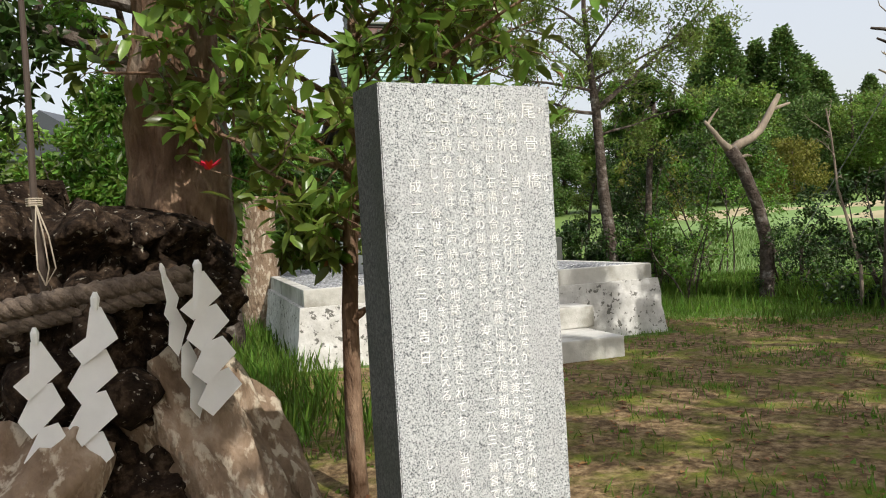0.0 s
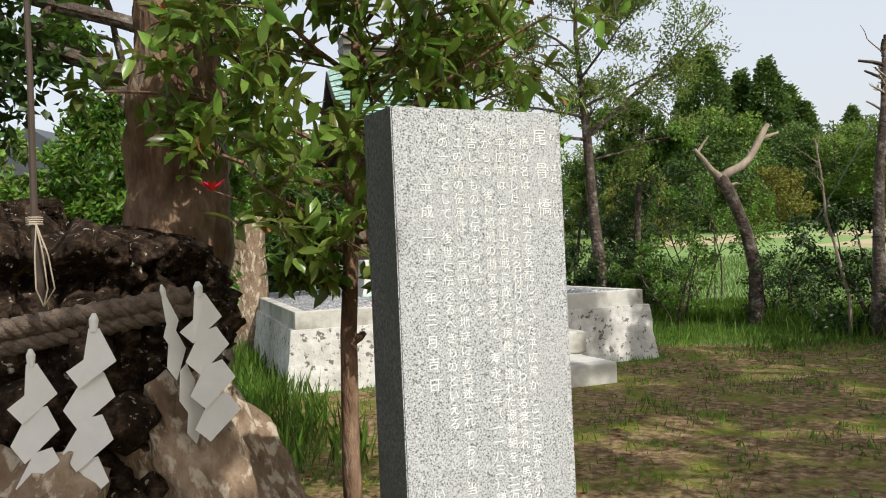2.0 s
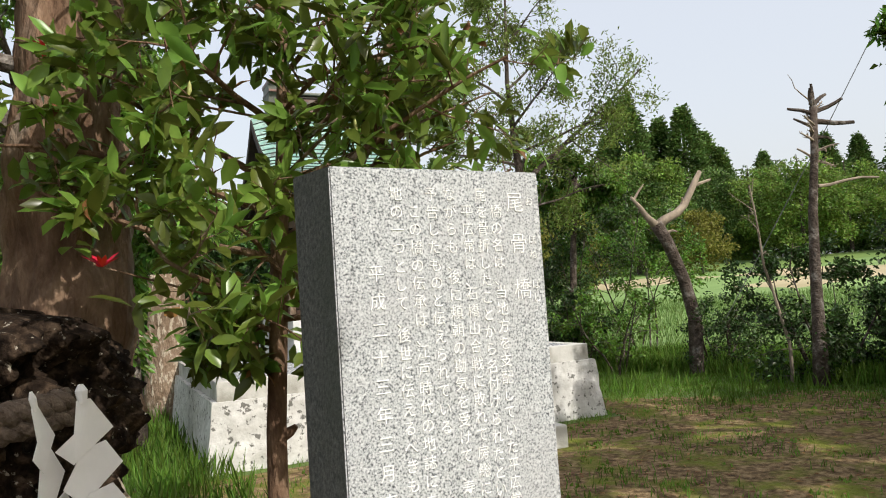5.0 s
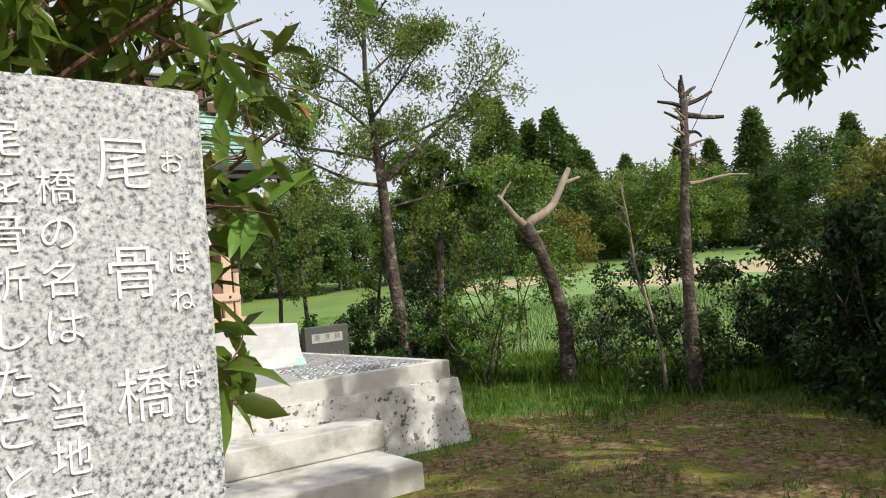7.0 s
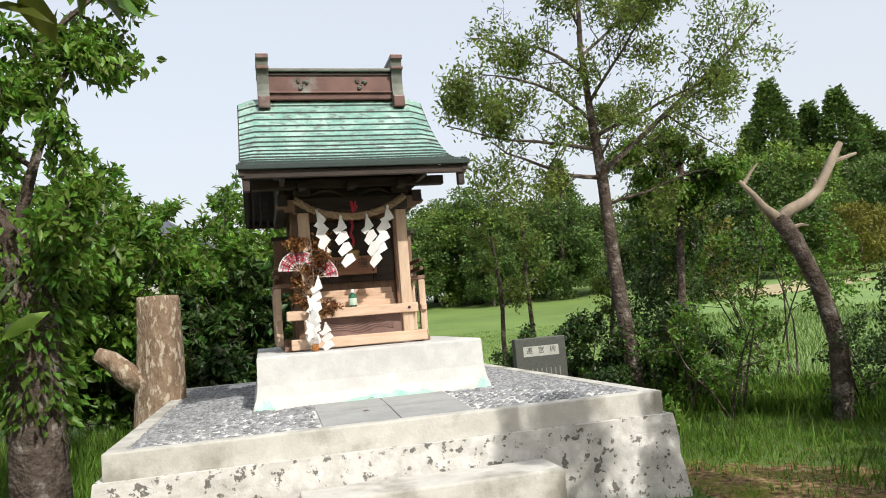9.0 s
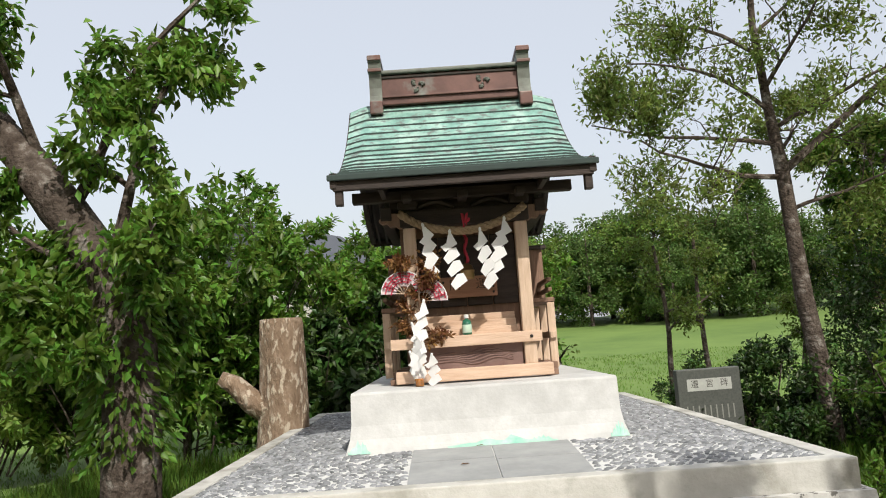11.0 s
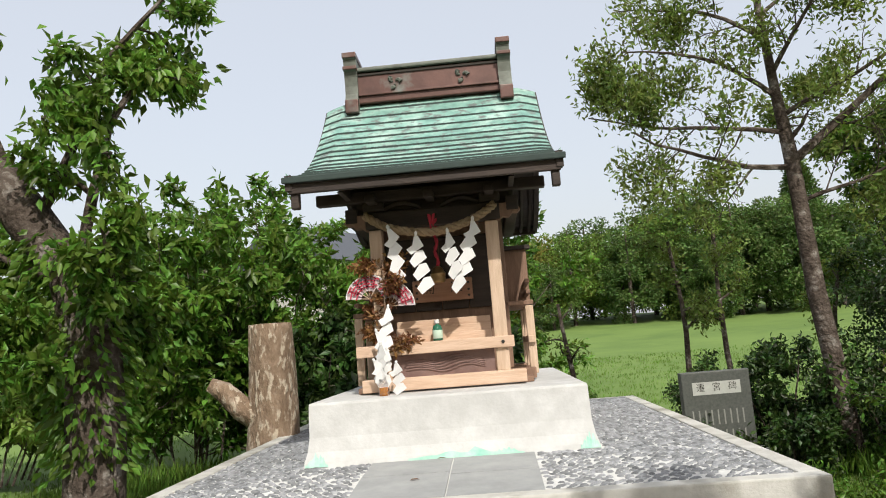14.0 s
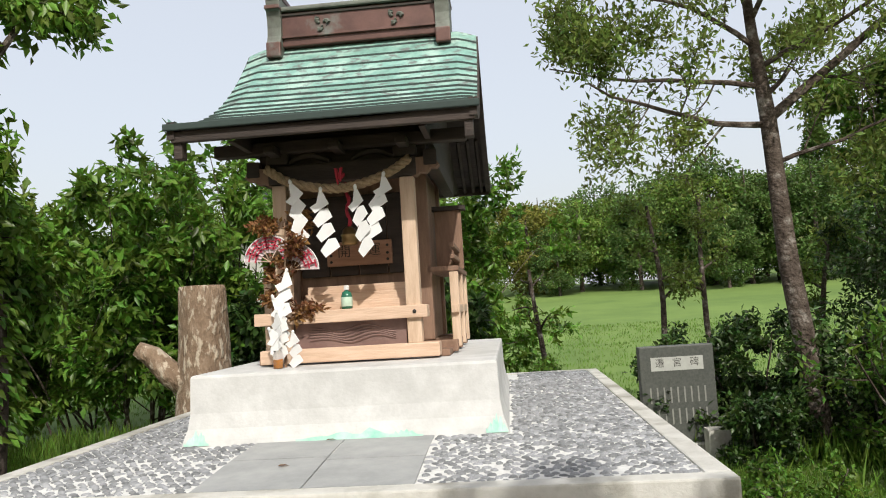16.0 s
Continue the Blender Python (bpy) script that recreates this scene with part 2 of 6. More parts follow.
class Geo:
    """Vertices and faces gathered for one mesh."""

    def __init__(self):
        self.v, self.f, self.n = [], [], 0

    def add(self, verts, faces):
        self.v.extend(tuple(p) for p in verts)
        self.f.extend(tuple(i + self.n for i in q) for q in faces)
        self.n = len(self.v)

    def box(self, x0, y0, z0, x1, y1, z1, bev=0.0):
        b = bev
        if b <= 0:
            p = [(x, y, z) for z in (z0, z1) for y in (y0, y1) for x in (x0, x1)]
            self.add(p, [(0, 2, 3, 1), (4, 5, 7, 6), (0, 1, 5, 4), (2, 6, 7, 3), (0, 4, 6, 2), (1, 3, 7, 5)])
            return self
        bm = bmesh.new()
        bmesh.ops.create_cube(bm, size=1)
        for q in bm.verts:
            q.co = Vector(((x0 + x1) / 2 + q.co.x * (x1 - x0), (y0 + y1) / 2 + q.co.y * (y1 - y0), (z0 + z1) / 2 + q.co.z * (z1 - z0)))
        bmesh.ops.bevel(bm, geom=bm.edges[:], offset=b, segments=2, profile=0.6, affect="EDGES")
        bm.verts.index_update()
        self.add([q.co.copy() for q in bm.verts], [[q.index for q in fc.verts] for fc in bm.faces])
        bm.free()
        return self

    def tube(self, pts, radii, sides=7, cap=True, rough=0.0, rng=None):
        pts = [Vector(p) for p in pts]
        up = Vector((0.31, 0.17, 0.93))
        rings = []
        for i, p in enumerate(pts):
            d = (pts[min(i + 1, len(pts) - 1)] - pts[max(i - 1, 0)]).normalized()
            a = d.cross(up)
            if a.length < 0.05:
                a = d.cross(Vector((1, 0, 0)))
            a.normalize()
            b = d.cross(a)
            ring = []
            for k in range(sides):
                w = 2 * math.pi * k / sides
                rr = radii[i]
                if rough:
                    rr *= 1 + rough * noise.noise(Vector((math.cos(w) * 1.3 + p.x, math.sin(w) * 1.3 + p.y, p.z * 2.3)))
                    rr *= 1 + rough * 0.55 * noise.noise(Vector((math.cos(w) * 6 + p.x, math.sin(w) * 6 + p.y, p.z * 6)))
                ring.append(p + a * math.cos(w) * rr + b * math.sin(w) * rr)
            rings.append(ring)
        v = [q for r in rings for q in r]
        f = []
        for i in range(len(pts) - 1):
            for k in range(sides):
                k2 = (k + 1) % sides
                f.append((i * sides + k, i * sides + k2, (i + 1) * sides + k2, (i + 1) * sides + k))
        if cap:
            f.append(tuple(range(sides))[::-1])
            f.append(tuple((len(pts) - 1) * sides + k for k in range(sides)))
        self.add(v, f)
        return self

    def lathe(self, x, y, profile, sides=20):
        v = [(x + r * math.cos(2 * math.pi * k / sides), y + r * math.sin(2 * math.pi * k / sides), z) for z, r in profile for k in range(sides)]
        f = [(i * sides + k, i * sides + (k + 1) % sides, (i + 1) * sides + (k + 1) % sides, (i + 1) * sides + k) for i in range(len(profile) - 1) for k in range(sides)]
        f += [tuple(range(sides))[::-1], tuple((len(profile) - 1) * sides + k for k in range(sides))]
        self.add(v, f)
        return self

    def mesh(self, name, material, smooth=False):
        me = bpy.data.meshes.new(name)
        me.from_pydata(self.v, [], self.f)
        me.materials.append(material)
        if smooth:
            me.polygons.foreach_set("use_smooth", [True] * len(me.polygons))
        me.update()
        return me


def part(name, g, material, parent=None, label="", smooth=False):
    ob = new(name, g.mesh(name, material, smooth) if isinstance(g, Geo) else g)
    if parent is not None:
        ob.parent = parent
    if label:
        ob["label"] = label
    return ob


def thing(name, label, category, group="", kind="", at=(0, 0, 0)):
    ob = new(name)
    ob.location = at
    return tagged(ob, label, category, group, kind)


def solid(name, g, material, label, category="", group="", kind="", smooth=False):
    return tagged(part(name, g, material, None, "", smooth), label, category, group, kind)


def array_mesh(name, verts, faces_flat, size, material, smooth=False):
    """A mesh from numpy arrays whose faces all have the same number of corners."""
    me = bpy.data.meshes.new(name)
    nf = len(faces_flat) // size
    me.vertices.add(len(verts))
    me.vertices.foreach_set("co", np.ascontiguousarray(verts, dtype=np.float32).ravel())
    me.loops.add(len(faces_flat))
    me.loops.foreach_set("vertex_index", np.ascontiguousarray(faces_flat, dtype=np.int32))
    me.polygons.add(nf)
    me.polygons.foreach_set("loop_start", np.arange(0, nf * size, size, dtype=np.int32))
    me.materials.append(material)
    me.update(calc_edges=True)
    me.validate()
    if smooth:
        me.polygons.foreach_set("use_smooth", [True] * nf)
    return me


def unit(a):
    return a / np.maximum(np.linalg.norm(a, axis=1, keepdims=True), 1e-9)


def leaf_mesh(name, P, D, length, width, material, rng, flat=0.6, fold=0.25, full=False, droop=0.15):
    """Leaves at P that point along D: folded blades, each its own island. full: eight-cornered leaves with a midrib."""
    n = len(P)
    D = unit(D)
    up = unit(np.array([[0, 0, 1.0]]) * flat + rng.normal(size=(n, 3)) * (1 - flat) + 1e-6)
    S = unit(np.cross(D, up))
    N = np.cross(S, D)
    L = (length * rng.uniform(0.65, 1.2, n))[:, None]
    W = (width * rng.uniform(0.7, 1.15, n))[:, None] / 2
    if not full:
        v = np.stack([P, P + D * L * 0.45 + S * W + N * W * fold, P + D * L - N * L * droop, P + D * L * 0.45 - S * W + N * W * fold], 1).reshape(-1, 3)
        base = np.arange(n)[:, None] * 4
        f = (base + np.array([[0, 1, 2, 0, 2, 3]])).ravel()
        return array_mesh(name, v, f, 3, material)
    m1, m2 = P + D * L * 0.30 - N * L * droop * 0.1, P + D * L * 0.68 - N * L * droop * 0.45
    tip = P + D * L - N * L * droop
    h = N * W * fold
    v = np.stack([P, m1, m2, tip, m1 + S * W * 0.85 + h, m2 + S * W * 0.8 + h, m1 - S * W * 0.85 + h, m2 - S * W * 0.8 + h], 1).reshape(-1, 3)
    base = np.arange(n)[:, None] * 8
    f = (base + np.array([[0, 1, 4, 1, 2, 5, 1, 5, 4, 2, 3, 5, 0, 6, 1, 1, 6, 7, 1, 7, 2, 2, 7, 3]])).ravel()
    return array_mesh(name, v, f, 3, material, True)


def limb(rng, p, d, length, r0, r1, steps=5, wander=0.18, lift=0.0):
    p, d = Vector(p), Vector(d).normalized()
    pts, radii = [p.copy()], [r0]
    for i in range(steps):
        d = (d + Vector(rng.normal(size=3)) * wander + Vector((0, 0, lift))).normalized()
        p = p + d * (length / steps)
        pts.append(p.copy())
        radii.append(r0 + (r1 - r0) * (i + 1) / steps)
    return pts, radii, d


def branches(rng, g, pts, radii, level, spread, ratio, count, lift, tips, wander=0.2, start=0.3, minr=0.003):
    """Side limbs along a limb, down to twigs; tips gathers places and directions along the last ones."""
    n = len(pts) - 1
    total = sum((pts[i + 1] - pts[i]).length for i in range(n))
    for k in range(count):
        u = start + (1 - start) * (k + rng.uniform(0.1, 0.9)) / count
        i = min(int(u * n), n - 1)
        w = u * n - i
        p = pts[i].lerp(pts[i + 1], w)
        r = (radii[i] * (1 - w) + radii[i + 1] * w) * 0.6
        d = (pts[i + 1] - pts[i]).normalized()
        side = Vector(rng.normal(size=3))
        side = (side - d * side.dot(d)).normalized()
        d2 = (d * (1 - spread) + side * spread * 1.3).normalized()
        ln = total * ratio * rng.uniform(0.7, 1.2) * (1.15 - 0.5 * u)
        q, rr, _ = limb(rng, p, d2, ln, max(r, minr), max(r * 0.35, minr * 0.6), 4, wander, lift)
        g.tube(q, rr, 5 if level > 0 else 4, False)
        if level > 0:
            branches(rng, g, q, rr, level - 1, spread, ratio, count, lift, tips, wander, 0.25, minr)
        else:
            for j in range(1, len(q)):
                tips.append((q[j], (q[j] - q[j - 1]).normalized()))


def leaves_on(tips, per, rng, jitter, out=0.7):
    P = np.repeat(np.array([t[0] for t in tips]), per, 0)
    D = np.repeat(np.array([t[1] for t in tips]), per, 0)
    P = P + rng.normal(size=P.shape) * jitter
    D = D * (1 - out) + rng.normal(size=D.shape) * out
    D[:, 2] -= 0.15
    return P, D

# ---- ground ----


def smooth01(x):
    x = min(1.0, max(0.0, x))
    return x * x * (3 - 2 * x)


def off_yard(x, y):
    """How far a place lies beyond the bank of the yard."""
    return max(x - 10.6, y - 14.6, (x + y - 21.5) * 0.7, (-x - 2.2) if y > 6 else -9)


def ground_z(x, y):
    d = off_yard(x, y)
    z = 0.05 * noise.noise(Vector((x * 0.35, y * 0.35, 3))) + 0.018 * noise.noise(Vector((x * 1.7, y * 1.7, 8)))
    z -= 0.34 * smooth01(d / 1.6)
    z += 0.070 * min(max(d - 3, 0), 46)
    if 0.6 < x < 5.6 and 6 < y < 14.4:
        z = -0.03
    return z


PX0, PX1, PY0, PY1, PZ = 0.97, 5.16, 7.76, 13.5, 0.80


def path_open(x, y):
    """Bare where people walk, green towards the edges."""
    k = 0.05 + 0.25 * max(0, noise.noise(Vector((x * 0.9, y * 0.9, 1))))
    k += 0.9 * smooth01((x - 5.6 - 0.5 * noise.noise(Vector((x, y, 4)))) / 1.6) * smooth01((y - 6.3) / 1.6)
    k += 0.8 * smooth01((y - 8) / 1.5) * (1 if x > 5.2 else 0)
    k += 0.9 * smooth01((0.9 - x) / 0.5) * smooth01((y - 4.2) / 0.8)
    k += 0.7 * smooth01((x - 7.2) / 1.5)
    edge = max(PX0 - x, x - PX1, PY0 - y)
    k += 0.75 * smooth01(1 - edge / 0.45)
    return min(1, k)


def ground():
    near = [i * 0.3 for i in range(-40, 91)]
    far_p = [27 * 1.18 ** k + 0.5 for k in range(1, 26)]
    far_n = [-12 * 1.2 ** k for k in range(27, 0, -1)]
    line = far_n + near + far_p
    n = len(line)
    me = bpy.data.meshes.new("ground")
    me.from_pydata([(x, y, ground_z(x, y)) for y in line for x in line], [],
                   [(j * n + i, j * n + i + 1, (j + 1) * n + i + 1, (j + 1) * n + i) for j in range(n - 1) for i in range(n - 1)])
    for m in (EARTH, MEADOW, FIELD, DRY, SWARD):
        me.materials.append(m)
    slots = []
    for p in me.polygons:
        x, y = p.center.x, p.center.y
        d = off_yard(x, y)
        k = 4 if path_open(x, y) > 0.62 else 0
        if d > 0.9:
            az = math.degrees(math.atan2(x - 1, y - 1))
            k = 2 if az > 33 else 1
            if 27 < d < 34 and az > 32 or 22 < d < 27 and az > 48:
                k = 3
            if d > 36:
                k = 1
        slots.append(k)
    me.polygons.foreach_set("material_index", slots)
    me.polygons.foreach_set("use_smooth", [True] * len(slots))
    tagged(new("ground", me), "bare earth yard with moss and rice fields beyond", "ground", kind="structure")


ground()

# ---- platform of the shrine ----
DX0, DX1, DY0, DY1, DZ0, DZ1 = 1.95, 4.10, 8.92, 12.0, 0.86, 1.31


def frustum(g, lo, hi, z0, z1, nx=1, nz=1, rough=0.0):
    """A battered block: the rectangle lo at z0 narrows to hi at z1, with uneven faces."""
    def ring(u):
        x0, y0, x1, y1 = [a + (b - a) * u for a, b in zip(lo, hi)]
        out = []
        for (ax, ay), (bx, by) in (((x0, y0), (x1, y0)), ((x1, y0), (x1, y1)), ((x1, y1), (x0, y1)), ((x0, y1), (x0, y0))):
            for k in range(nx):
                px, py = ax + (bx - ax) * k / nx, ay + (by - ay) * k / nx
                z = z0 + (z1 - z0) * u
                w = rough * noise.noise(Vector((px * 3, py * 3, z * 5))) + rough * 0.5 * noise.noise(Vector((px * 11, py * 11, z * 14)))
                cx, cy = (x0 + x1) / 2, (y0 + y1) / 2
                out.append((px + w * (1 if px > cx else -1), py + w * (1 if py > cy else -1), z))
        return out
    v = [p for k in range(nz + 1) for p in ring(k / nz)]
    m = nx * 4
    f = [(i * m + k, i * m + (k + 1) % m, (i + 1) * m + (k + 1) % m, (i + 1) * m + k) for i in range(nz) for k in range(m)]
    f.append(tuple(nz * m + k for k in range(m)))
    g.add(v, f)
    return g


platform = thing("stone_platform", "raised pale concrete platform paved with dark pebbles", "platform")
part("base_wall", frustum(Geo(), (PX0 - 0.14, PY0 - 0.10, PX1 + 0.14, PY1 + 0.1), (PX0 - 0.05, PY0 - 0.05, PX1 + 0.05, PY1 + 0.05), -0.15, 0.62, 60, 12, 0.016), CONCRETE_DIRTY, platform, "flaking dirty concrete wall")
rim_w = 0.13
for nm, b in (("rim", (PX0, PY0, PX1, PY0 + rim_w)), ("rim", (PX0, PY1 - rim_w, PX1, PY1)), ("rim", (PX0, PY0 + rim_w, PX0 + rim_w, PY1 - rim_w)), ("rim", (PX1 - rim_w, PY0 + rim_w, PX1, PY1 - rim_w))):
    part(nm, Geo().box(b[0], b[1], 0.61, b[2], b[3], PZ + 0.004, 0.012), CONCRETE, platform, "stained concrete rim")


def top_z(x, y):
    d = min(x - PX0, PX1 - x, y - PY0, PY1 - y)
    return PZ - 0.01 + 0.06 * min(1, max(0, d - rim_w) / 0.85)


bed = Geo()
nxg, nyg = 26, 36
bx = [PX0 + rim_w - 0.01 + (PX1 - PX0 - 2 * rim_w + 0.02) * i / nxg for i in range(nxg + 1)]
by = [PY0 + rim_w - 0.01 + (PY1 - PY0 - 2 * rim_w + 0.02) * i / nyg for i in range(nyg + 1)]
bed.add([(x, y, top_z(x, y)) for y in by for x in bx], [(j * (nxg + 1) + i, j * (nxg + 1) + i + 1, (j + 1) * (nxg + 1) + i + 1, (j + 1) * (nxg + 1) + i) for j in range(nyg) for i in range(nxg)])
part("pebble_bed", bed, MORTAR, platform, "pale mortar bed")
for x0, x1, y0, y1 in ((2.46, 3.04, PY0 + rim_w + 0.005, 8.46), (3.05, 3.62, PY0 + rim_w + 0.005, 8.40), (2.46, 3.04, 8.47, 8.94), (3.05, 3.62, 8.41, 8.94)):
    g = Geo()
    za, zb = top_z(3, y0) + 0.012, top_z(3, y1) + 0.012
    g.add([(x0, y0, za), (x1, y0, za), (x1, y1, zb), (x0, y1, zb), (x0, y0, za - 0.03), (x1, y0, za - 0.03), (x1, y1, zb - 0.03), (x0, y1, zb - 0.03)],
          [(0, 1, 2, 3), (0, 4, 5, 1), (1, 5, 6, 2), (2, 6, 7, 3), (3, 7, 4, 0)])
    part("paving_slab", g, SLAB, platform, "smooth grey paving slab")

lower_step = solid("lower_step", Geo().box(2.15, 6.50, -0.1, 3.97, 7.66, 0.18, 0.018), CONCRETE, "weathered pale concrete step before the platform", "step", "steps to the platform")
upper_step = solid("upper_step", Geo().box(2.25, 7.24, 0.184, 4.06, 7.655, 0.42, 0.018), CONCRETE, "weathered pale concrete upper step against the platform", "step", "steps to the platform")


def pedestal():
    g = Geo()
    prof = [(DZ0 - 0.03, 0.0), (DZ0 + 0.03, 0.012), (DZ0 + 0.1, 0.035), (DZ0 + 0.2, 0.05), (DZ1 - 0.02, 0.055), (DZ1 - 0.004, 0.06), (DZ1, 0.075)]
    v = []
    for z, i in prof:
        v += [(DX0 + i, DY0 + i, z), (DX1 - i, DY0 + i, z), (DX1 - i, DY1 - i, z), (DX0 + i, DY1 - i, z)]
    f = [(k * 4 + j, k * 4 + (j + 1) % 4, k * 4 + 4 + (j + 1) % 4, k * 4 + 4 + j) for k in range(len(prof) - 1) for j in range(4)]
    f.append(tuple(len(v) - 4 + j for j in range(4)))
    g.add(v, f)
    ob = solid("pedestal", g, CONCRETE_SMOOTH, "smooth white concrete pedestal with green copper stains", "pedestal")
    rng = np.random.default_rng(5)
    for x0, w, h in ((2.72, 0.75, 0.075), (3.95, 0.14, 0.13), (1.97, 0.17, 0.12), (3.3, 0.25, 0.05)):
        s = Geo()
        m = 14
        top = [h * (0.4 + 0.6 * rng.random()) * math.sin(math.pi * min(1, max(0.08, k / m))) for k in range(m + 1)]
        v = [(x0 + w * k / m, DY0 - 0.003 + 0.0, DZ0 + 0.0) for k in range(m + 1)] + [(x0 + w * k / m, DY0 + 0.002 + 0.42 * max(0, top[k] - 0.02) - 0.004, DZ0 + max(0.012, top[k])) for k in range(m + 1)]
        s.add(v, [(k, k + 1, m + 2 + k, m + 1 + k) for k in range(m)])
        part("copper_stain", s, VERDIGRIS, ob, "green verdigris stain")
    return ob


pedestal()

# ---- shrine ----
XC = 2.985
shrine = thing("shrine", "small wooden shrine with a green copper roof", "shrine", at=(0, 0, 0))
RY, RZ, EY, EZ = 10.58, 4.10, 8.87, 2.98
RW_IN, RW_OUT = 0.86, 1.03


def roof_point(u, back=False):
    y = RY - (RY - EY) * u
    z = RZ - (RZ - EZ) * (0.72 * (1 - (1 - u) ** 2.1) + 0.28 * u)
    return (2 * RY - y if back else y), z


def roof_row(u, back, lift=0.0):
    y, z = roof_point(u, back)
    inn = RW_IN + (RW_OUT - RW_IN - 0.015) * u ** 2.2
    drop = 0.055 * (1 - u) ** 1.2
    up = 0.035 * u ** 6
    xs = (-RW_OUT, -(RW_OUT + inn) / 2, -inn, 0, inn, (RW_OUT + inn) / 2, RW_OUT)
    zs = (z - drop + up, z - drop * 0.45 + up * 0.6, z, z - 0.008 * u, z, z - drop * 0.45 + up * 0.6, z - drop + up)
    return [(XC + x, y, zz + lift) for x, zz in zip(xs, zs)]


COURSES = 17
# near-black shade painted under each course edge; also colours the dark eave strip
LIP = plain("lip_shade_and_eave_dark", (0.028, 0.045, 0.04), 0.8)
for back in (False, True):
    for i in range(COURSES):
        a, b = i / COURSES, (i + 1) / COURSES
        r0, r1 = roof_row(max(0, a - 0.012), back, 0.0), roof_row(b, back, 0.018)
        r2 = roof_row(b, back, -0.006)
        v = r0 + r1 + r2
        f = []
        for row in (0, 7):
            for k in range(6):
                q = (row + k, row + 7 + k, row + 8 + k, row + 1 + k)
                f.append(q if not back else q[::-1])
        g = Geo()
        g.add(v, f)
        course = part("roof_course", g, COPPER, shrine, "green copper roof course" if i == 0 and not back else "")
        # thin strip added just before the course edge, as the shaded gap below it
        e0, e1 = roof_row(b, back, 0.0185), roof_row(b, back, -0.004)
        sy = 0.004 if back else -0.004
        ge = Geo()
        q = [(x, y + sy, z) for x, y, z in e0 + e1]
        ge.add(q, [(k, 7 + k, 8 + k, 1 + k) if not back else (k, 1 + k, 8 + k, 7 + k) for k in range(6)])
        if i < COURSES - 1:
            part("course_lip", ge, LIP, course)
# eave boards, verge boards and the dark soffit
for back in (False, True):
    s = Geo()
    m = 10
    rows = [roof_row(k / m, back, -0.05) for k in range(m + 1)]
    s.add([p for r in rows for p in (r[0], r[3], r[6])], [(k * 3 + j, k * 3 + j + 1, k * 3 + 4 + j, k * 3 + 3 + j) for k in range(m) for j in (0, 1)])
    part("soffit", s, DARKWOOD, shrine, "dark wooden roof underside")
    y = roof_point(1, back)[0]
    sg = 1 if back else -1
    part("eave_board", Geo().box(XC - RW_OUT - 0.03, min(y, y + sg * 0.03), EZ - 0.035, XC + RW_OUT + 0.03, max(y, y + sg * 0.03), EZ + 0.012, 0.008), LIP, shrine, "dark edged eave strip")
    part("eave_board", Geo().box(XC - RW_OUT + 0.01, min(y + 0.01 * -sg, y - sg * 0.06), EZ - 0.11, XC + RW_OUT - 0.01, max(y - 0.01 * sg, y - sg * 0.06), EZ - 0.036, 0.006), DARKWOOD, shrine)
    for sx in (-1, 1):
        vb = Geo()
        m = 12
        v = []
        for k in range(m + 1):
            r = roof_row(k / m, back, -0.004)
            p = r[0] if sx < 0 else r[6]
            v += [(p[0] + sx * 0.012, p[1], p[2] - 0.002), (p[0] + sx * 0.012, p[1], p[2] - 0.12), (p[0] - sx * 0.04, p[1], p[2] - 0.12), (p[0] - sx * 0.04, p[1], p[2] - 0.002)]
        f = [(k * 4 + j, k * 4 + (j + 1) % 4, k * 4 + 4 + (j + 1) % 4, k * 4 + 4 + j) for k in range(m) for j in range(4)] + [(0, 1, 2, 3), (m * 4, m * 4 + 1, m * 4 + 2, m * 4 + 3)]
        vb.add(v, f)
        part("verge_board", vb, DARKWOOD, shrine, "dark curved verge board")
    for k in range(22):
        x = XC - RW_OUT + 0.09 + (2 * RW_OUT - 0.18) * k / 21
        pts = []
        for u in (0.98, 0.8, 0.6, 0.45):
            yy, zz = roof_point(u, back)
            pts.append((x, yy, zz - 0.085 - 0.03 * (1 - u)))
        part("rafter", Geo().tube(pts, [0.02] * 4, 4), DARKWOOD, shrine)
# corner blocks under the eave ends
for sx in (-1, 1):
    part("verge_foot", Geo().box(XC + sx * (RW_OUT - 0.05) - 0.03, EY + 0.03, EZ - 0.22, XC + sx * (RW_OUT - 0.05) + 0.03, EY + 0.11, EZ - 0.09, 0.008), DARKWOOD, shrine)
# ridge
part("ridge_box", Geo().box(XC - 0.70, RY - 0.11, RZ - 0.04, XC + 0.70, RY + 0.11, RZ + 0.27, 0.01), COPPER_BROWN, shrine, "brown copper ridge box")
part("ridge_band", Geo().box(XC - 0.71, RY - 0.135, RZ + 0.03, XC + 0.71, RY + 0.135, RZ + 0.05, 0.004), COPPER_BROWN, shrine)
part("ridge_band", Geo().box(XC - 0.71, RY - 0.125, RZ + 0.235, XC + 0.71, RY + 0.125, RZ + 0.255, 0.004), INK, shrine)
part("ridge_cap", Geo().box(XC - 0.72, RY - 0.15, RZ + 0.275, XC + 0.72, RY + 0.15, RZ + 0.315, 0.014), COPPER_CAP, shrine, "greened ridge cap")
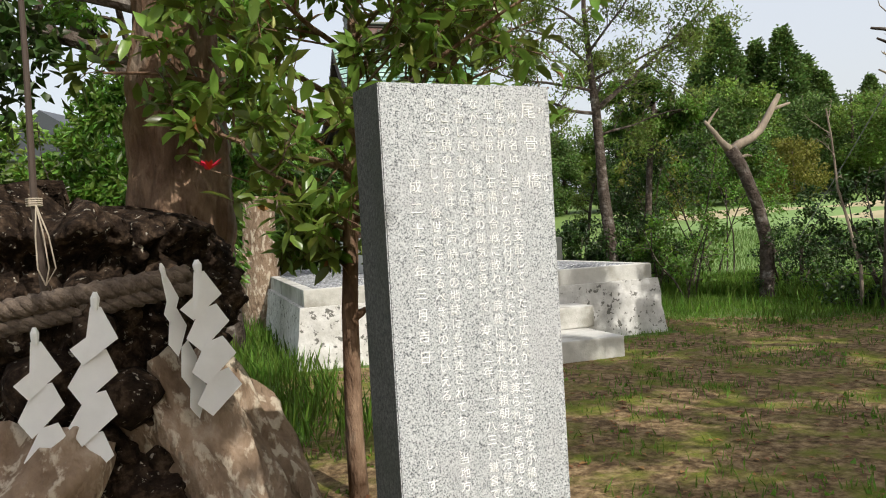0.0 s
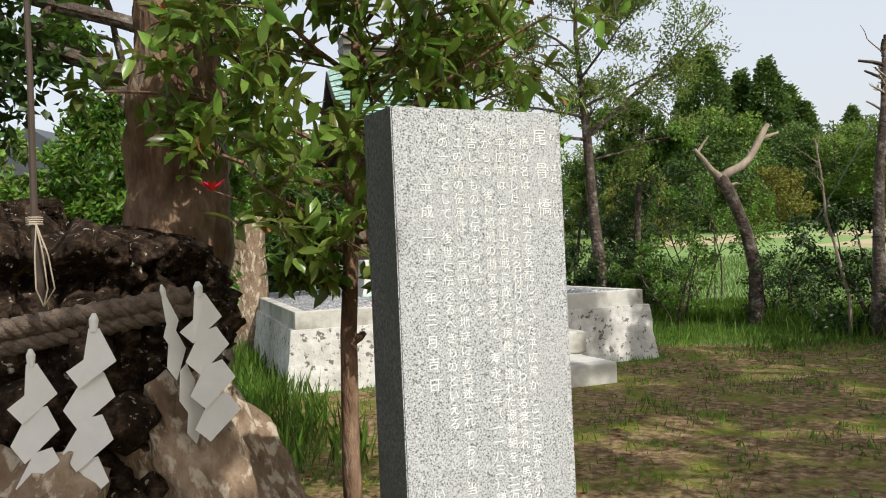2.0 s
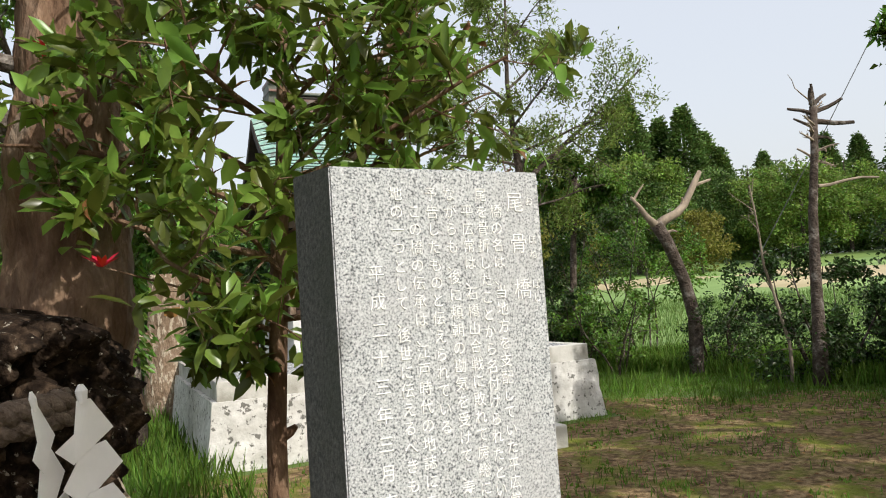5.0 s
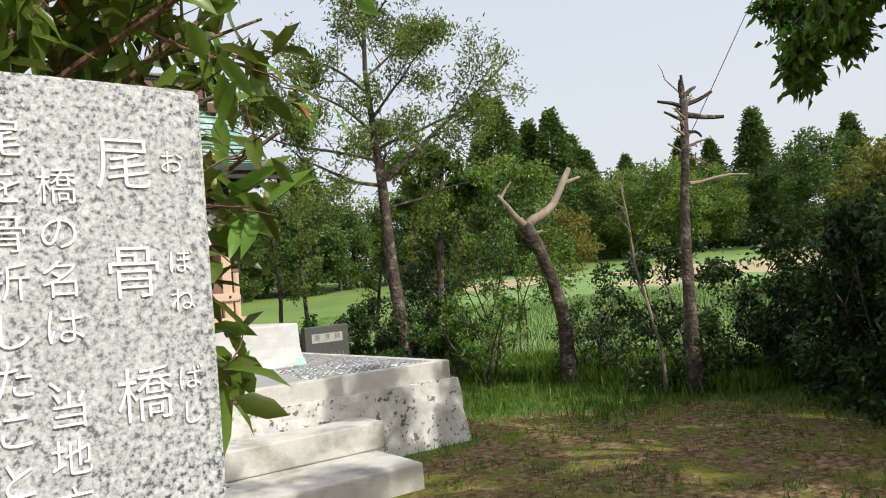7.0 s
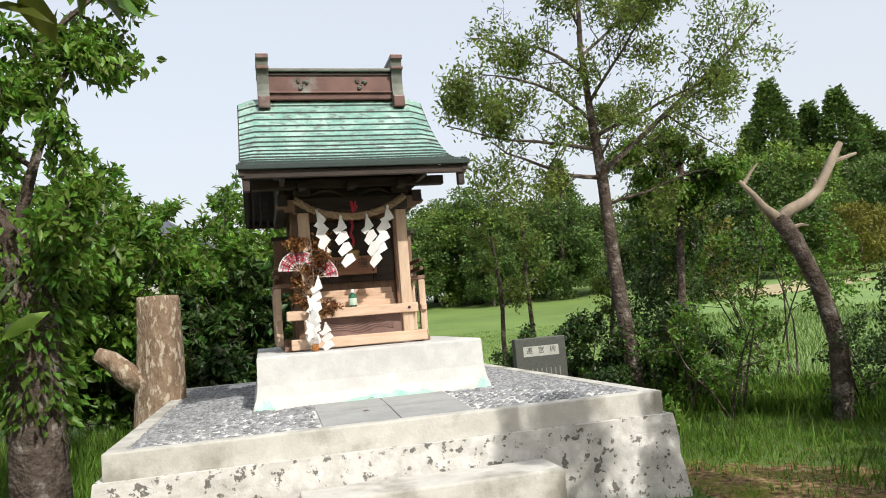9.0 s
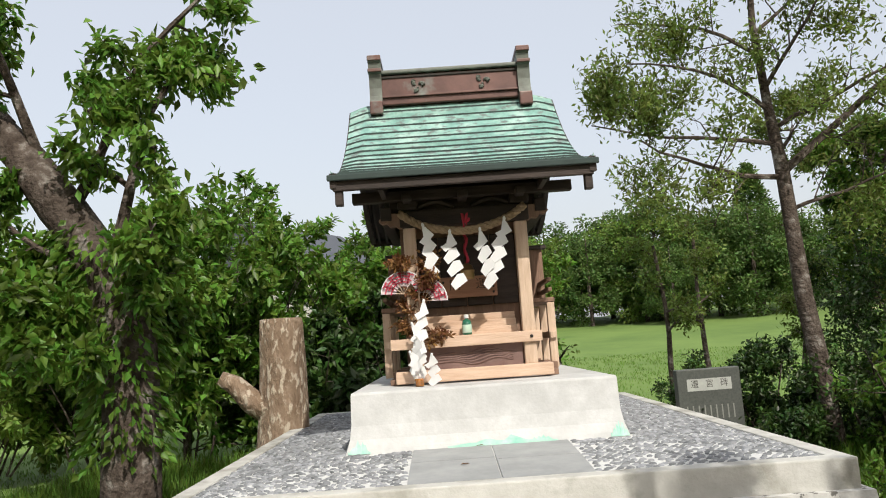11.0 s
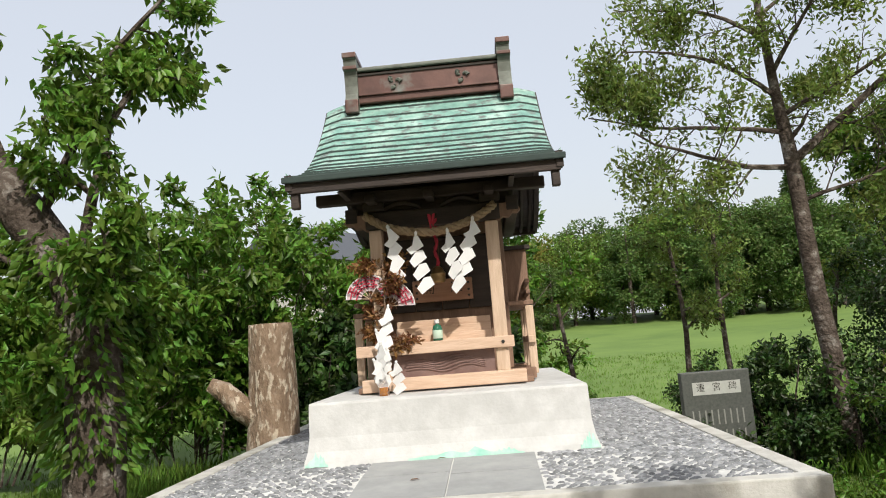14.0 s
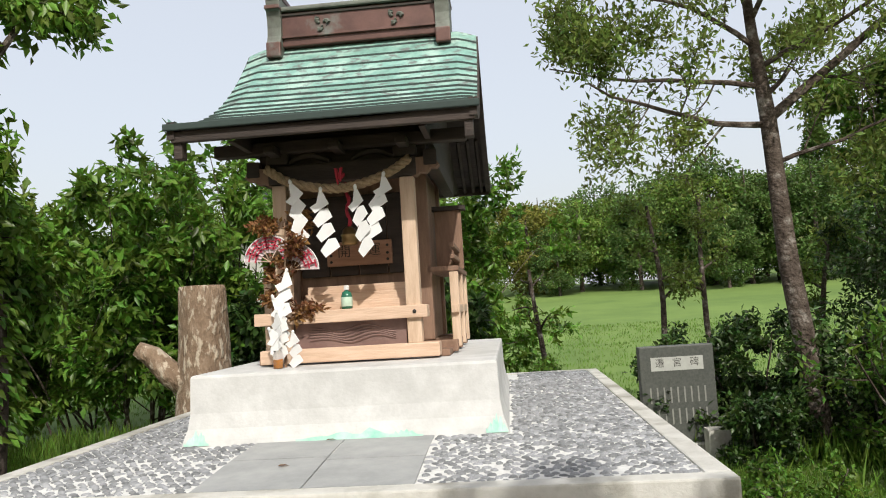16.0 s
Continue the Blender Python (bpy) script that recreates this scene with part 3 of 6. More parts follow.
for sx in (-0.33, 0.33):
    crest = Geo()
    for k in range(3):
        w = 2 * math.pi * k / 3
        cx, cz = XC + sx + 0.03 * math.cos(w), RZ + 0.145 + 0.03 * math.sin(w)
        pts = [(cx + 0.034 * math.cos(w + a) * (1 - a / 5), RY - 0.118, cz + 0.034 * math.sin(w + a) * (1 - a / 5)) for a in (0, 0.7, 1.4, 2.1, 2.8)]
        crest.tube(pts, [0.024, 0.021, 0.017, 0.011, 0.005], 6)
    part("crest", crest, COPPER_CAP, shrine, "round three-comma crest")
for sx in (-1, 1):
    x0, x1 = XC + sx * 0.75 - 0.062, XC + sx * 0.75 + 0.062
    prof = [(-0.17, -0.15), (-0.20, -0.10), (-0.205, -0.05), (-0.18, -0.005), (-0.155, 0.05), (-0.15, 0.13), (-0.16, 0.22), (-0.175, 0.27), (-0.205, 0.285), (-0.205, 0.315),
            (-0.17, 0.325), (-0.18, 0.385), (-0.205, 0.405), (-0.205, 0.45), (0.205, 0.45), (0.205, 0.405), (0.18, 0.385), (0.17, 0.325), (0.205, 0.315), (0.205, 0.285), (0.16, 0.22), (0.15, 0.13), (0.18, -0.005), (0.205, -0.05), (0.17, -0.15)]
    g = Geo()
    m = len(prof)
    g.add([(x0, RY + a, RZ + b) for a, b in prof] + [(x1, RY + a, RZ + b) for a, b in prof], [tuple(range(m)), tuple(range(2 * m - 1, m - 1, -1))] + [(k, m + k, m + (k + 1) % m, (k + 1) % m) for k in range(m)])
    orn = part("ridge_end", g, COPPER_CAP if sx < 0 else COPPER_CAP, shrine, "curled copper ridge end ornament")
    part("ornament_band", Geo().box(x0 - 0.006, RY - 0.215, RZ + 0.283, x1 + 0.006, RY + 0.215, RZ + 0.317, 0.006), COPPER_BROWN, orn)
    part("ornament_band", Geo().box(x0 - 0.006, RY - 0.215, RZ + 0.403, x1 + 0.006, RY + 0.215, RZ + 0.455, 0.006), COPPER_BROWN, orn)
    part("ornament_foot", Geo().box(x0 - 0.003, RY - 0.212, RZ - 0.155, x1 + 0.003, RY - 0.16, RZ - 0.02, 0.012), COPPER_BROWN, orn)

LP, RP, FY = 2.515, 3.465, 9.50
for x in (LP, RP):
    g = Geo().box(x - 0.053, FY - 0.053, 1.42, x + 0.053, FY + 0.053, 2.63, 0.012)
    part("front_post", g, PALEWOOD, shrine, "pale chamfered front post")
    part("post_block", Geo().box(x - 0.085, FY - 0.085, 2.78, x + 0.085, FY + 0.085, 2.86, 0.02), DARKWOOD, shrine)
part("sill", Geo().box(2.33, FY - 0.075, 1.325, 3.64, FY + 0.075, 1.425, 0.01), PALEBOARD, shrine, "pale bottom sill")
for y in (9.9, 10.4, 11.05):
    part("sill", Geo().box(2.28, y - 0.06, 1.325, 3.74, y + 0.06, 1.415, 0.01), WOOD, shrine)
for x in (2.33, 3.64):
    part("sill", Geo().box(x - 0.06, FY + 0.08, 1.312, x + 0.06, 11.15, 1.36, 0.008), WOOD, shrine)
beam = part("lower_beam", Geo().box(2.30, FY - 0.085, 1.605, 3.565, FY + 0.085, 1.695, 0.008), PALEBOARD, shrine, "pale lower beam")
part("bolt", Geo().lathe(0, 0, [(0, 0.014), (0.008, 0.014), (0.012, 0.008)], 10), IRON, beam).matrix_local = pose(3.475, FY - 0.085, 1.65, 90, 0, 0)
panel = part("carved_panel", Geo().box(2.58, FY + 0.0, 1.425, 3.40, FY + 0.03, 1.605), PURPLEWOOD, shrine, "purple-brown panel carved with waves")
for k in range(5):
    pts = [(2.68 + 0.64 * i / 16, FY - 0.003, 1.475 + 0.02 * k + 0.022 * math.sin(i * 0.62 + k * 0.35) * (1 if i > 4 else 0.5)) for i in range(17)]
    part("carved_wave", Geo().tube(pts, [0.003] + [0.0075] * 15 + [0.003], 5), PURPLEWOOD, panel)
# stepped boards behind the beam
for k in range(4):
    y0, z0 = FY + 0.09 + 0.085 * k, 1.695 + 0.062 * k
    part("stair_board", Geo().box(2.59, y0, 1.60, 3.39, y0 + 0.083, z0 + (0.0 if k == 0 else 0.0), 0.005), PALEBOARD, shrine, "bleached wooden stair tread" if k == 0 else "")
# body, doors and deck
part("body_wall", Geo().box(2.44, 9.985, 1.42, 3.53, 11.0, 2.80, 0.01), WOOD, shrine, "weathered brown board body")
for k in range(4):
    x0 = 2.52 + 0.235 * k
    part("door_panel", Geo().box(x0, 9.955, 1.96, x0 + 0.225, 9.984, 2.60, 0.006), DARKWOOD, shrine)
for x in (2.46, 3.51):
    part("body_post", Geo().box(x - 0.05, 9.93, 1.42, x + 0.05, 10.03, 2.85, 0.012), WOOD, shrine)
    part("body_post", Geo().box(x - 0.05, 10.95, 1.42, x + 0.05, 11.05, 2.85, 0.012), WOOD, shrine)
part("deck", Geo().box(2.20, 9.93, 1.945, 2.44, 11.1, 1.985, 0.006), WOOD, shrine)
part("deck", Geo().box(3.53, 9.93, 1.945, 3.77, 11.1, 1.985, 0.006), WOOD, shrine, "brown side deck")
for x in (2.24, 3.73):
    for y in (9.97, 10.5, 11.05):
        part("deck_post", Geo().box(x - 0.035, y - 0.035, 1.36, x + 0.035, y + 0.035, 1.94, 0.008), PALEWOOD, shrine)
    for z in (2.04, 2.13):
        part("deck_rail", Geo().box(x - 0.02, 9.90, z, x + 0.02, 11.12, z + 0.035, 0.006), WOOD, shrine)
    part("deck_brace", Geo().box(x - 0.03, 9.90, 1.62, x + 0.03, 11.1, 1.68, 0.006), PALEWOOD, shrine)
    part("side_panel", Geo().box(min(x, XC + (0.56 if x > 3 else -0.56)), 10.56, 1.985, max(x, XC + (0.56 if x > 3 else -0.56)) + 0.05, 10.61, 2.50, 0.006), WOOD, shrine, "brown side screen")
    part("screen_cap", Geo().box(min(x, XC + (0.56 if x > 3 else -0.56)) - 0.02, 10.53, 2.50, max(x, XC + (0.56 if x > 3 else -0.56)) + 0.09, 10.64, 2.54, 0.006), DARKWOOD, shrine)
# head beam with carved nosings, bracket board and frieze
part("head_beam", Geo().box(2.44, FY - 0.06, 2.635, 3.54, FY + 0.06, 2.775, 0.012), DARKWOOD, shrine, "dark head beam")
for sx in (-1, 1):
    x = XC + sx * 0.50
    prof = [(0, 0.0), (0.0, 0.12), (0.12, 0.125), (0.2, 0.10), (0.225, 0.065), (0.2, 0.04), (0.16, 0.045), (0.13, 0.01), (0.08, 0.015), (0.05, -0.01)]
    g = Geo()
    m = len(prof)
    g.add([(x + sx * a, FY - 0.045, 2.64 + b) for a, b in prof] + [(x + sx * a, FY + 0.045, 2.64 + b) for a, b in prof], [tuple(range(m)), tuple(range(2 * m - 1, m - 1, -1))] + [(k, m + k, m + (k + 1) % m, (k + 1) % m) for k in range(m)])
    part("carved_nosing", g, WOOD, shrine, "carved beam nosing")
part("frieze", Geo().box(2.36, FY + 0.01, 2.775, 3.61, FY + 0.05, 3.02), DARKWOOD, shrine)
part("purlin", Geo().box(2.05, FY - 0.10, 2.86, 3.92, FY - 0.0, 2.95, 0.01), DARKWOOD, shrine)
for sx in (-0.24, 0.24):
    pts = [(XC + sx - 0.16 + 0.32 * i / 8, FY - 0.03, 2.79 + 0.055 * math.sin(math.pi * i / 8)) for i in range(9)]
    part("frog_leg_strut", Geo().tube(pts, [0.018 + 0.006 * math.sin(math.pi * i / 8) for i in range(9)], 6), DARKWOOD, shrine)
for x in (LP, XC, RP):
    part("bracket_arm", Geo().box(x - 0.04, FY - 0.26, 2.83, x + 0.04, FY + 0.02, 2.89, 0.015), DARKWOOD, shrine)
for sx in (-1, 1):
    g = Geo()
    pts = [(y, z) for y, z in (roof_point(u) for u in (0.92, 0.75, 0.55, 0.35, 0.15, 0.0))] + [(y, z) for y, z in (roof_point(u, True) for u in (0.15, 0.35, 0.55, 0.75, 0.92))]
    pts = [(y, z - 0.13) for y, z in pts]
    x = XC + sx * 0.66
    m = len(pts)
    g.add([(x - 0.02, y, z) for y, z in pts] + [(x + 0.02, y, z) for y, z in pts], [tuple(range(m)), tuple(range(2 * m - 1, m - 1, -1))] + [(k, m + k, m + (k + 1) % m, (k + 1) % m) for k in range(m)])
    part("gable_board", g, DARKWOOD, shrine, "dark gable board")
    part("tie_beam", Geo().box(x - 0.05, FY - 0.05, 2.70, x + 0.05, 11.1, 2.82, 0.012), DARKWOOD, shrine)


def text_mesh(name, body, size, depth=0.0015, spacing=1.0):
    cu = bpy.data.curves.new(name, "FONT")
    cu.body, cu.size, cu.extrude, cu.align_x, cu.align_y = body, size, depth, "CENTER", "TOP"
    cu.space_line = spacing
    cu.resolution_u = 3
    cu.offset = -0.008 * size
    ob = bpy.data.objects.new(name, cu)
    scene.collection.objects.link(ob)
    bpy.context.view_layer.update()
    me = bpy.data.meshes.new_from_object(ob.evaluated_get(bpy.context.evaluated_depsgraph_get()))
    bpy.data.objects.remove(ob)
    return me


def lettering(name, body, size, material, parent, m, label, spacing=1.0):
    me = text_mesh(name, body, size, 0.001, spacing)
    me.materials.clear()
    me.materials.append(material)
    ob = part(name, me, None, parent, label)
    ob.matrix_local = m
    return ob


board = thing("name_board", "brown wooden board lettered in black, hung below the bell", "sign")
part("board", Geo().box(2.74, 9.905, 2.035, 3.26, 9.94, 2.225, 0.008), BOARDWOOD, board)
part("bracket", Geo().box(2.80, 9.94, 2.06, 2.84, 9.956, 2.2), IRON, board)
for x in (2.775, 3.225):
    for z in (2.07, 2.12, 2.18):
        part("stud", Geo().lathe(0, 0, [(0, 0.011), (0.006, 0.011), (0.01, 0.006)], 8), IRON, board).matrix_local = pose(x, 9.905, z, 90, 0, 0)
lettering("letter", "開", 0.11, INK, board, pose(2.88, 9.902, 2.20, 90, 0, 0), "black brushed character")
lettering("letter", "運", 0.11, INK, board, pose(3.12, 9.902, 2.20, 90, 0, 0), "black brushed character")


def twisted_rope(pts, r, turns, material, name, label, strands=3):
    ob = thing(name, label, "rope")
    pts = [Vector(p) for p in pts]
    # a fine resample of the line
    fine = []
    for i in range(len(pts) - 1):
        for k in range(8):
            p0, p1, p2, p3 = pts[max(i - 1, 0)], pts[i], pts[i + 1], pts[min(i + 2, len(pts) - 1)]
            t = k / 8
            fine.append(0.5 * ((2 * p1) + (p2 - p0) * t + (2 * p0 - 5 * p1 + 4 * p2 - p3) * t * t + (3 * p1 - p0 - 3 * p2 + p3) * t ** 3))
    fine.append(pts[-1])
    n = len(fine)
    for s in range(strands):
        line = []
        for i, p in enumerate(fine):
            d = (fine[min(i + 1, n - 1)] - fine[max(i - 1, 0)]).normalized()
            a = d.cross(Vector((0, 0, 1))).normalized()
            b = d.cross(a)
            w = 2 * math.pi * (turns * i / n + s / strands)
            line.append(p + (a * math.cos(w) + b * math.sin(w)) * r * 0.55)
        part("strand", Geo().tube(line, [r * 0.56] * n, 7, True, 0.12), material, ob, "", True)
    return ob


rope_line = [(2.44, 9.40, 2.75), (2.60, 9.385, 2.645), (2.80, 9.375, 2.585), (3.0, 9.375, 2.565), (3.2, 9.375, 2.60), (3.37, 9.385, 2.665), (3.50, 9.40, 2.75)]
twisted_rope(rope_line, 0.034, 7, ROPE, "straw_rope", "twisted straw rope hung across the shrine front")


def shide(m, w, h, folds, name="paper_streamer", group="paper streamers", label="white zigzag folded paper streamer hung from a rope", lean=0.0, seed=0):
    """A streamer cut and folded in steps: sheets that shift sideways as they go down."""
    rng = np.random.default_rng(seed)
    ob = thing(name, label, "paper streamer", group)
    part("knot", Geo().lathe(0, 0, [(-h * 0.02, w * 0.07), (h * 0.02, w * 0.09), (h * 0.05, w * 0.10), (h * 0.085, w * 0.04)], 7), PAPER, ob)
    z, t = 0.0, 0.0014
    step = h / (folds + 0.3)
    ww = w
    outline = ((0.38, -0.07), (0.76, 0.0), (1.0, -0.42), (0.28, -0.94), (0.0, -0.62))
    for k in range(folds):
        x0 = -0.52 * ww + lean * step * k + rng.uniform(-0.05, 0.05) * ww
        tw = rng.uniform(-0.10, 0.10) * ww
        y0 = 0.010 * (k % 2) + rng.uniform(-0.004, 0.004)
        tall = step / 0.70
        c = [(x0 + ww * u, y0 + tw * (u - 0.5), z + tall * d) for u, d in outline]
        if k == 0:
            c = [(-0.10 * ww, y0, 0.0), (0.12 * ww, y0, 0.0), (x0 + ww, y0 + tw, -0.55 * tall), (x0 + 0.28 * ww, y0, -1.0 * tall), (x0, y0 - tw, -0.72 * tall), (x0 + 0.34 * ww, y0, -0.52 * tall)]
        n = len(c)
        g = Geo()
        g.add([(a, b - t, d) for a, b, d in c] + [(a, b + t, d) for a, b, d in c], [tuple(range(n)), tuple(range(2 * n - 1, n - 1, -1))] + [(i, n + i, n + (i + 1) % n, (i + 1) % n) for i in range(n)])
        part("fold", g, PAPER, ob)
        z -= step * (1.05 if k == 0 else 1.0)
    ob.matrix_basis = m
    return ob


shide(pose(2.64, 9.34, 2.61, 2, -14, 4), 0.14, 0.46, 4, lean=-0.12, seed=1)
shide(pose(2.855, 9.335, 2.54, 0, 4, 3), 0.14, 0.46, 4, lean=0.25, seed=2)
shide(pose(3.11, 9.335, 2.54, 0, -2, -14), 0.13, 0.48, 4, lean=0.15, seed=3)
shide(pose(3.315, 9.34, 2.62, -3, 8, -6), 0.14, 0.46, 4, lean=-0.12, seed=4)

bell = thing("bell", "round brass bell on a red twisted cord", "bell")
part("bell_body", Geo().lathe(2.99, 9.62, [(2.17, 0.03), (2.175, 0.055), (2.20, 0.06), (2.235, 0.06), (2.24, 0.066), (2.25, 0.066), (2.255, 0.058), (2.29, 0.045), (2.31, 0.02)], 20), BRASS, bell, "", True)
part("cord", Geo().tube([(2.99 + 0.012 * math.sin(i * 1.2), 9.62 - 0.02 * i / 14, 2.31 + 0.43 * i / 14) for i in range(15)], [0.016 if i % 2 else 0.012 for i in range(15)], 7), RED, bell, "red braided cord")
bow = Geo()
for a in (-0.5, 0.5, 1.6):
    bow.tube([(2.99, 9.365, 2.63), (2.99 + 0.04 * math.sin(a), 9.35, 2.66 + 0.05 * math.cos(a)), (2.99 + 0.02 * math.sin(a), 9.36, 2.60 + 0.02 * a)], [0.01, 0.014, 0.006], 6)
part("bow", bow, RED, bell, "red cord bow")

bottle = thing("sake_bottle", "small green glass bottle with a pale label and white cap", "bottle")
part("glass", Geo().lathe(2.95, 9.60, [(1.697, 0.037), (1.70, 0.041), (1.79, 0.041), (1.82, 0.033), (1.83, 0.014), (1.84, 0.014)], 20), GREENGLASS, bottle, "", True)
part("paper_label", Geo().lathe(2.95, 9.60, [(1.715, 0.0418), (1.716, 0.0422), (1.782, 0.0422), (1.783, 0.0418)], 20), plain("pale_label", (0.42, 0.55, 0.45)), bottle, "pale green round label", True)
part("cap", Geo().lathe(2.95, 9.60, [(1.838, 0.02), (1.866, 0.02), (1.87, 0.016)], 16), PAPER, bottle, "white cap")


def fan(x, z, tilt, r, label):
    ob = thing("paper_fan", label, "fan", "fans at the shrine post")
    g = Geo()
    n = 14
    v = []
    for k in range(n + 1):
        a = radians(-62 + 124 * k / n)
        y = 0.006 if k % 2 else -0.006
        for rr in (0.35 * r, r):
            v.append((rr * math.sin(a), y, rr * math.cos(a)))
    g.add(v, [(2 * k, 2 * k + 1, 2 * k + 3, 2 * k + 2) for k in range(n)])
    part("leaf", g, FANPAPER, ob)
    e = Geo().tube([(r * math.sin(radians(-62 + 124 * k / n)), 0, r * math.cos(radians(-62 + 124 * k / n))) for k in range(n + 1)], [0.004] * (n + 1), 5)
    part("edge", e, PAPER, ob)
    for a in (-42, -14, 14, 42):
        for k in range(4):
            w = radians(a)
            g2 = Geo().box(-0.034, -0.0115, (0.5 + 0.13 * k) * r, 0.034 - 0.012 * (k % 2), -0.0085, (0.5 + 0.13 * k) * r + 0.011)
            b = part("brush_stroke", g2, CRIMSON, ob)
            b.matrix_local = pose(0, 0, 0, 0, math.degrees(w) + (8 if k % 2 else -6), 0)
        g3 = Geo().box(-0.006, -0.0115, 0.47 * r, 0.006, -0.0085, 0.93 * r)
        part("brush_stroke", g3, CRIMSON, ob).matrix_local = pose(0, 0, 0, 0, a + 4, 0)
    for a in (-58, -30, 0, 30, 58):
        part("rib", Geo().tube([(0, 0.004, 0), (0.5 * r * math.sin(radians(a)), 0.004, 0.5 * r * math.cos(radians(a)))], [0.004, 0.004], 4), PALEWOOD, ob)
    ob.matrix_basis = pose(x, 9.405, z, 0, tilt, 0)
    return ob


fan(2.44, 2.07, -26, 0.19, "pale paper fan with crimson brush characters on the post")
fan(2.60, 2.00, 30, 0.20, "pale paper fan with crimson brush characters beside the branch")

# offering branch with withered leaves and papers
rng = np.random.default_rng(21)
sakaki = thing("offering_branch", "withered evergreen branch tied with white papers", "branch")
bg, tips = Geo(), []
pts, rad, _ = limb(rng, (2.55, 9.33, 1.30), (-0.04, 0.0, 1), 1.08, 0.012, 0.005, 8, 0.05)
bg.tube(pts, rad, 6)
branches(rng, bg, pts, rad, 1, 0.65, 0.25, 8, 0.03, tips, 0.2, 0.3, 0.002)
part("stem", bg, BARK, sakaki)
P, D = leaves_on(tips, 7, rng, 0.02)
part("withered_leaves", leaf_mesh("withered_leaves", P, D, 0.055, 0.026, LEAF_BROWN, rng, 0.3, 0.4), None, sakaki, "dry brown leaves")
for k, (x, z, h, tw) in enumerate(((2.60, 1.98, 0.34, 10), (2.50, 1.80, 0.34, -16), (2.57, 1.66, 0.30, 14), (2.47, 1.58, 0.26, -22), (2.64, 1.55, 0.24, 2), (2.53, 1.70, 0.3, 5))):
    shide(pose(x, 9.27 - 0.01 * k, z, 3, tw, 20 - 11 * k), 0.12, h, 3, lean=0.1 * (-1) ** k, seed=30 + k, group="papers on the branch", label="white folded paper tied to the withered branch")
jar = thing("glass_jar", "clear glass jar with orange contents on the pedestal", "jar")
part("contents", Geo().lathe(2.53, 9.22, [(1.316, 0.03), (1.34, 0.031), (1.375, 0.03)], 14), ORANGE, jar, "orange contents")
part("glass", Geo().lathe(2.53, 9.22, [(1.312, 0.034), (1.40, 0.036), (1.42, 0.028), (1.435, 0.03)], 16), GLASS, jar, "", True)

# ---- inscribed granite monument ----
monument = thing("stone_monument", "upright pale granite slab engraved with white writing", "monument")
MFL, MFR, MBL, MBR, MZ = (0.515, 2.112), (1.092, 2.166), (0.480, 2.310), (1.058, 2.362), 1.755


def slab_mesh():
    bm = bmesh.new()
    v = [bm.verts.new((x, y, z)) for z in (-0.15, MZ) for x, y in (MFL, MFR, MBR, MBL)]
    v[6].co.z = v[7].co.z = MZ + 0.008
    for q in ((3, 2, 1, 0), (4, 5, 6, 7), (0, 1, 5, 4), (1, 2, 6, 5), (2, 3, 7, 6), (3, 0, 4, 7)):
        bm.faces.new([v[i] for i in q])
    bmesh.ops.bevel(bm, geom=bm.edges[:], offset=0.0035, segments=2, affect="EDGES")
    me = bpy.data.meshes.new("slab")
    bm.normal_update()
    # front and top take plain granite, all other faces the shade-darkened one
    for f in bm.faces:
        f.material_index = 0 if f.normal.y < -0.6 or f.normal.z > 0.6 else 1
    bm.to_mesh(me)
    bm.free()
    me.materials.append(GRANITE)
    me.materials.append(GRANITE_SHADED_SIDE)
    return me


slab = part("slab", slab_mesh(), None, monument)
MROT = math.degrees(math.atan2(MFR[1] - MFL[1], MFR[0] - MFL[0]))


def on_face(x, z):
    u = (x - 0.528) / 0.548
    return pose(MFL[0] + (MFR[0] - MFL[0]) * u, MFL[1] + (MFR[1] - MFL[1]) * u - 0.0012, z, 90, 0, MROT)


def column(x, z, chars, size, pitch):
    """One upright line of writing, cut character by character."""
    for c in chars:
        if c != "　":
            ob = lettering("character", c, size, ENGRAVED, slab, on_face(x, z), "")
        z -= pitch * (0.75 if c in "、。" else 1.0)


column(1.000, 1.700, "尾", 0.056, 0.1)
column(1.003, 1.595, "骨", 0.056, 0.1)
column(1.006, 1.478, "橋", 0.056, 0.1)
column(1.043, 1.690, "お", 0.026, 0.03)
column(1.045, 1.590, "ぼね", 0.026, 0.038)
column(1.047, 1.475, "ばし", 0.026, 0.034)
S, PT = 0.0365, 0.0425
column(0.943, 1.668, "橋の名は、当地方を支配していた平広常が、ここに架かる小橋を", S, PT)
column(0.903, 1.710, "尾を骨折したことから名付けられたといわれる葬られた馬を祀る", S, PT)
column(0.862, 1.668, "平広常は、石橋山合戦に敗れて房総に逃れた源頼朝を、二万騎を", S, PT)
column(0.817, 1.710, "ながらも、後に頼朝の勘気を受けて、寿永二年（一一八三）鎌倉で", S, PT)
column(0.770, 1.710, "予告したものと伝えられている。", S, PT)
column(0.724, 1.668, "この橋の伝承は、江戸時代の地誌にも記述されており、当地方", S, PT)
column(0.680, 1.710, "地の一つとして、後世に伝えるべきものといえる。", S, PT)
column(0.622, 1.528, "平成二十三年三月吉日　　　　いすみ市", 0.042, 0.064)

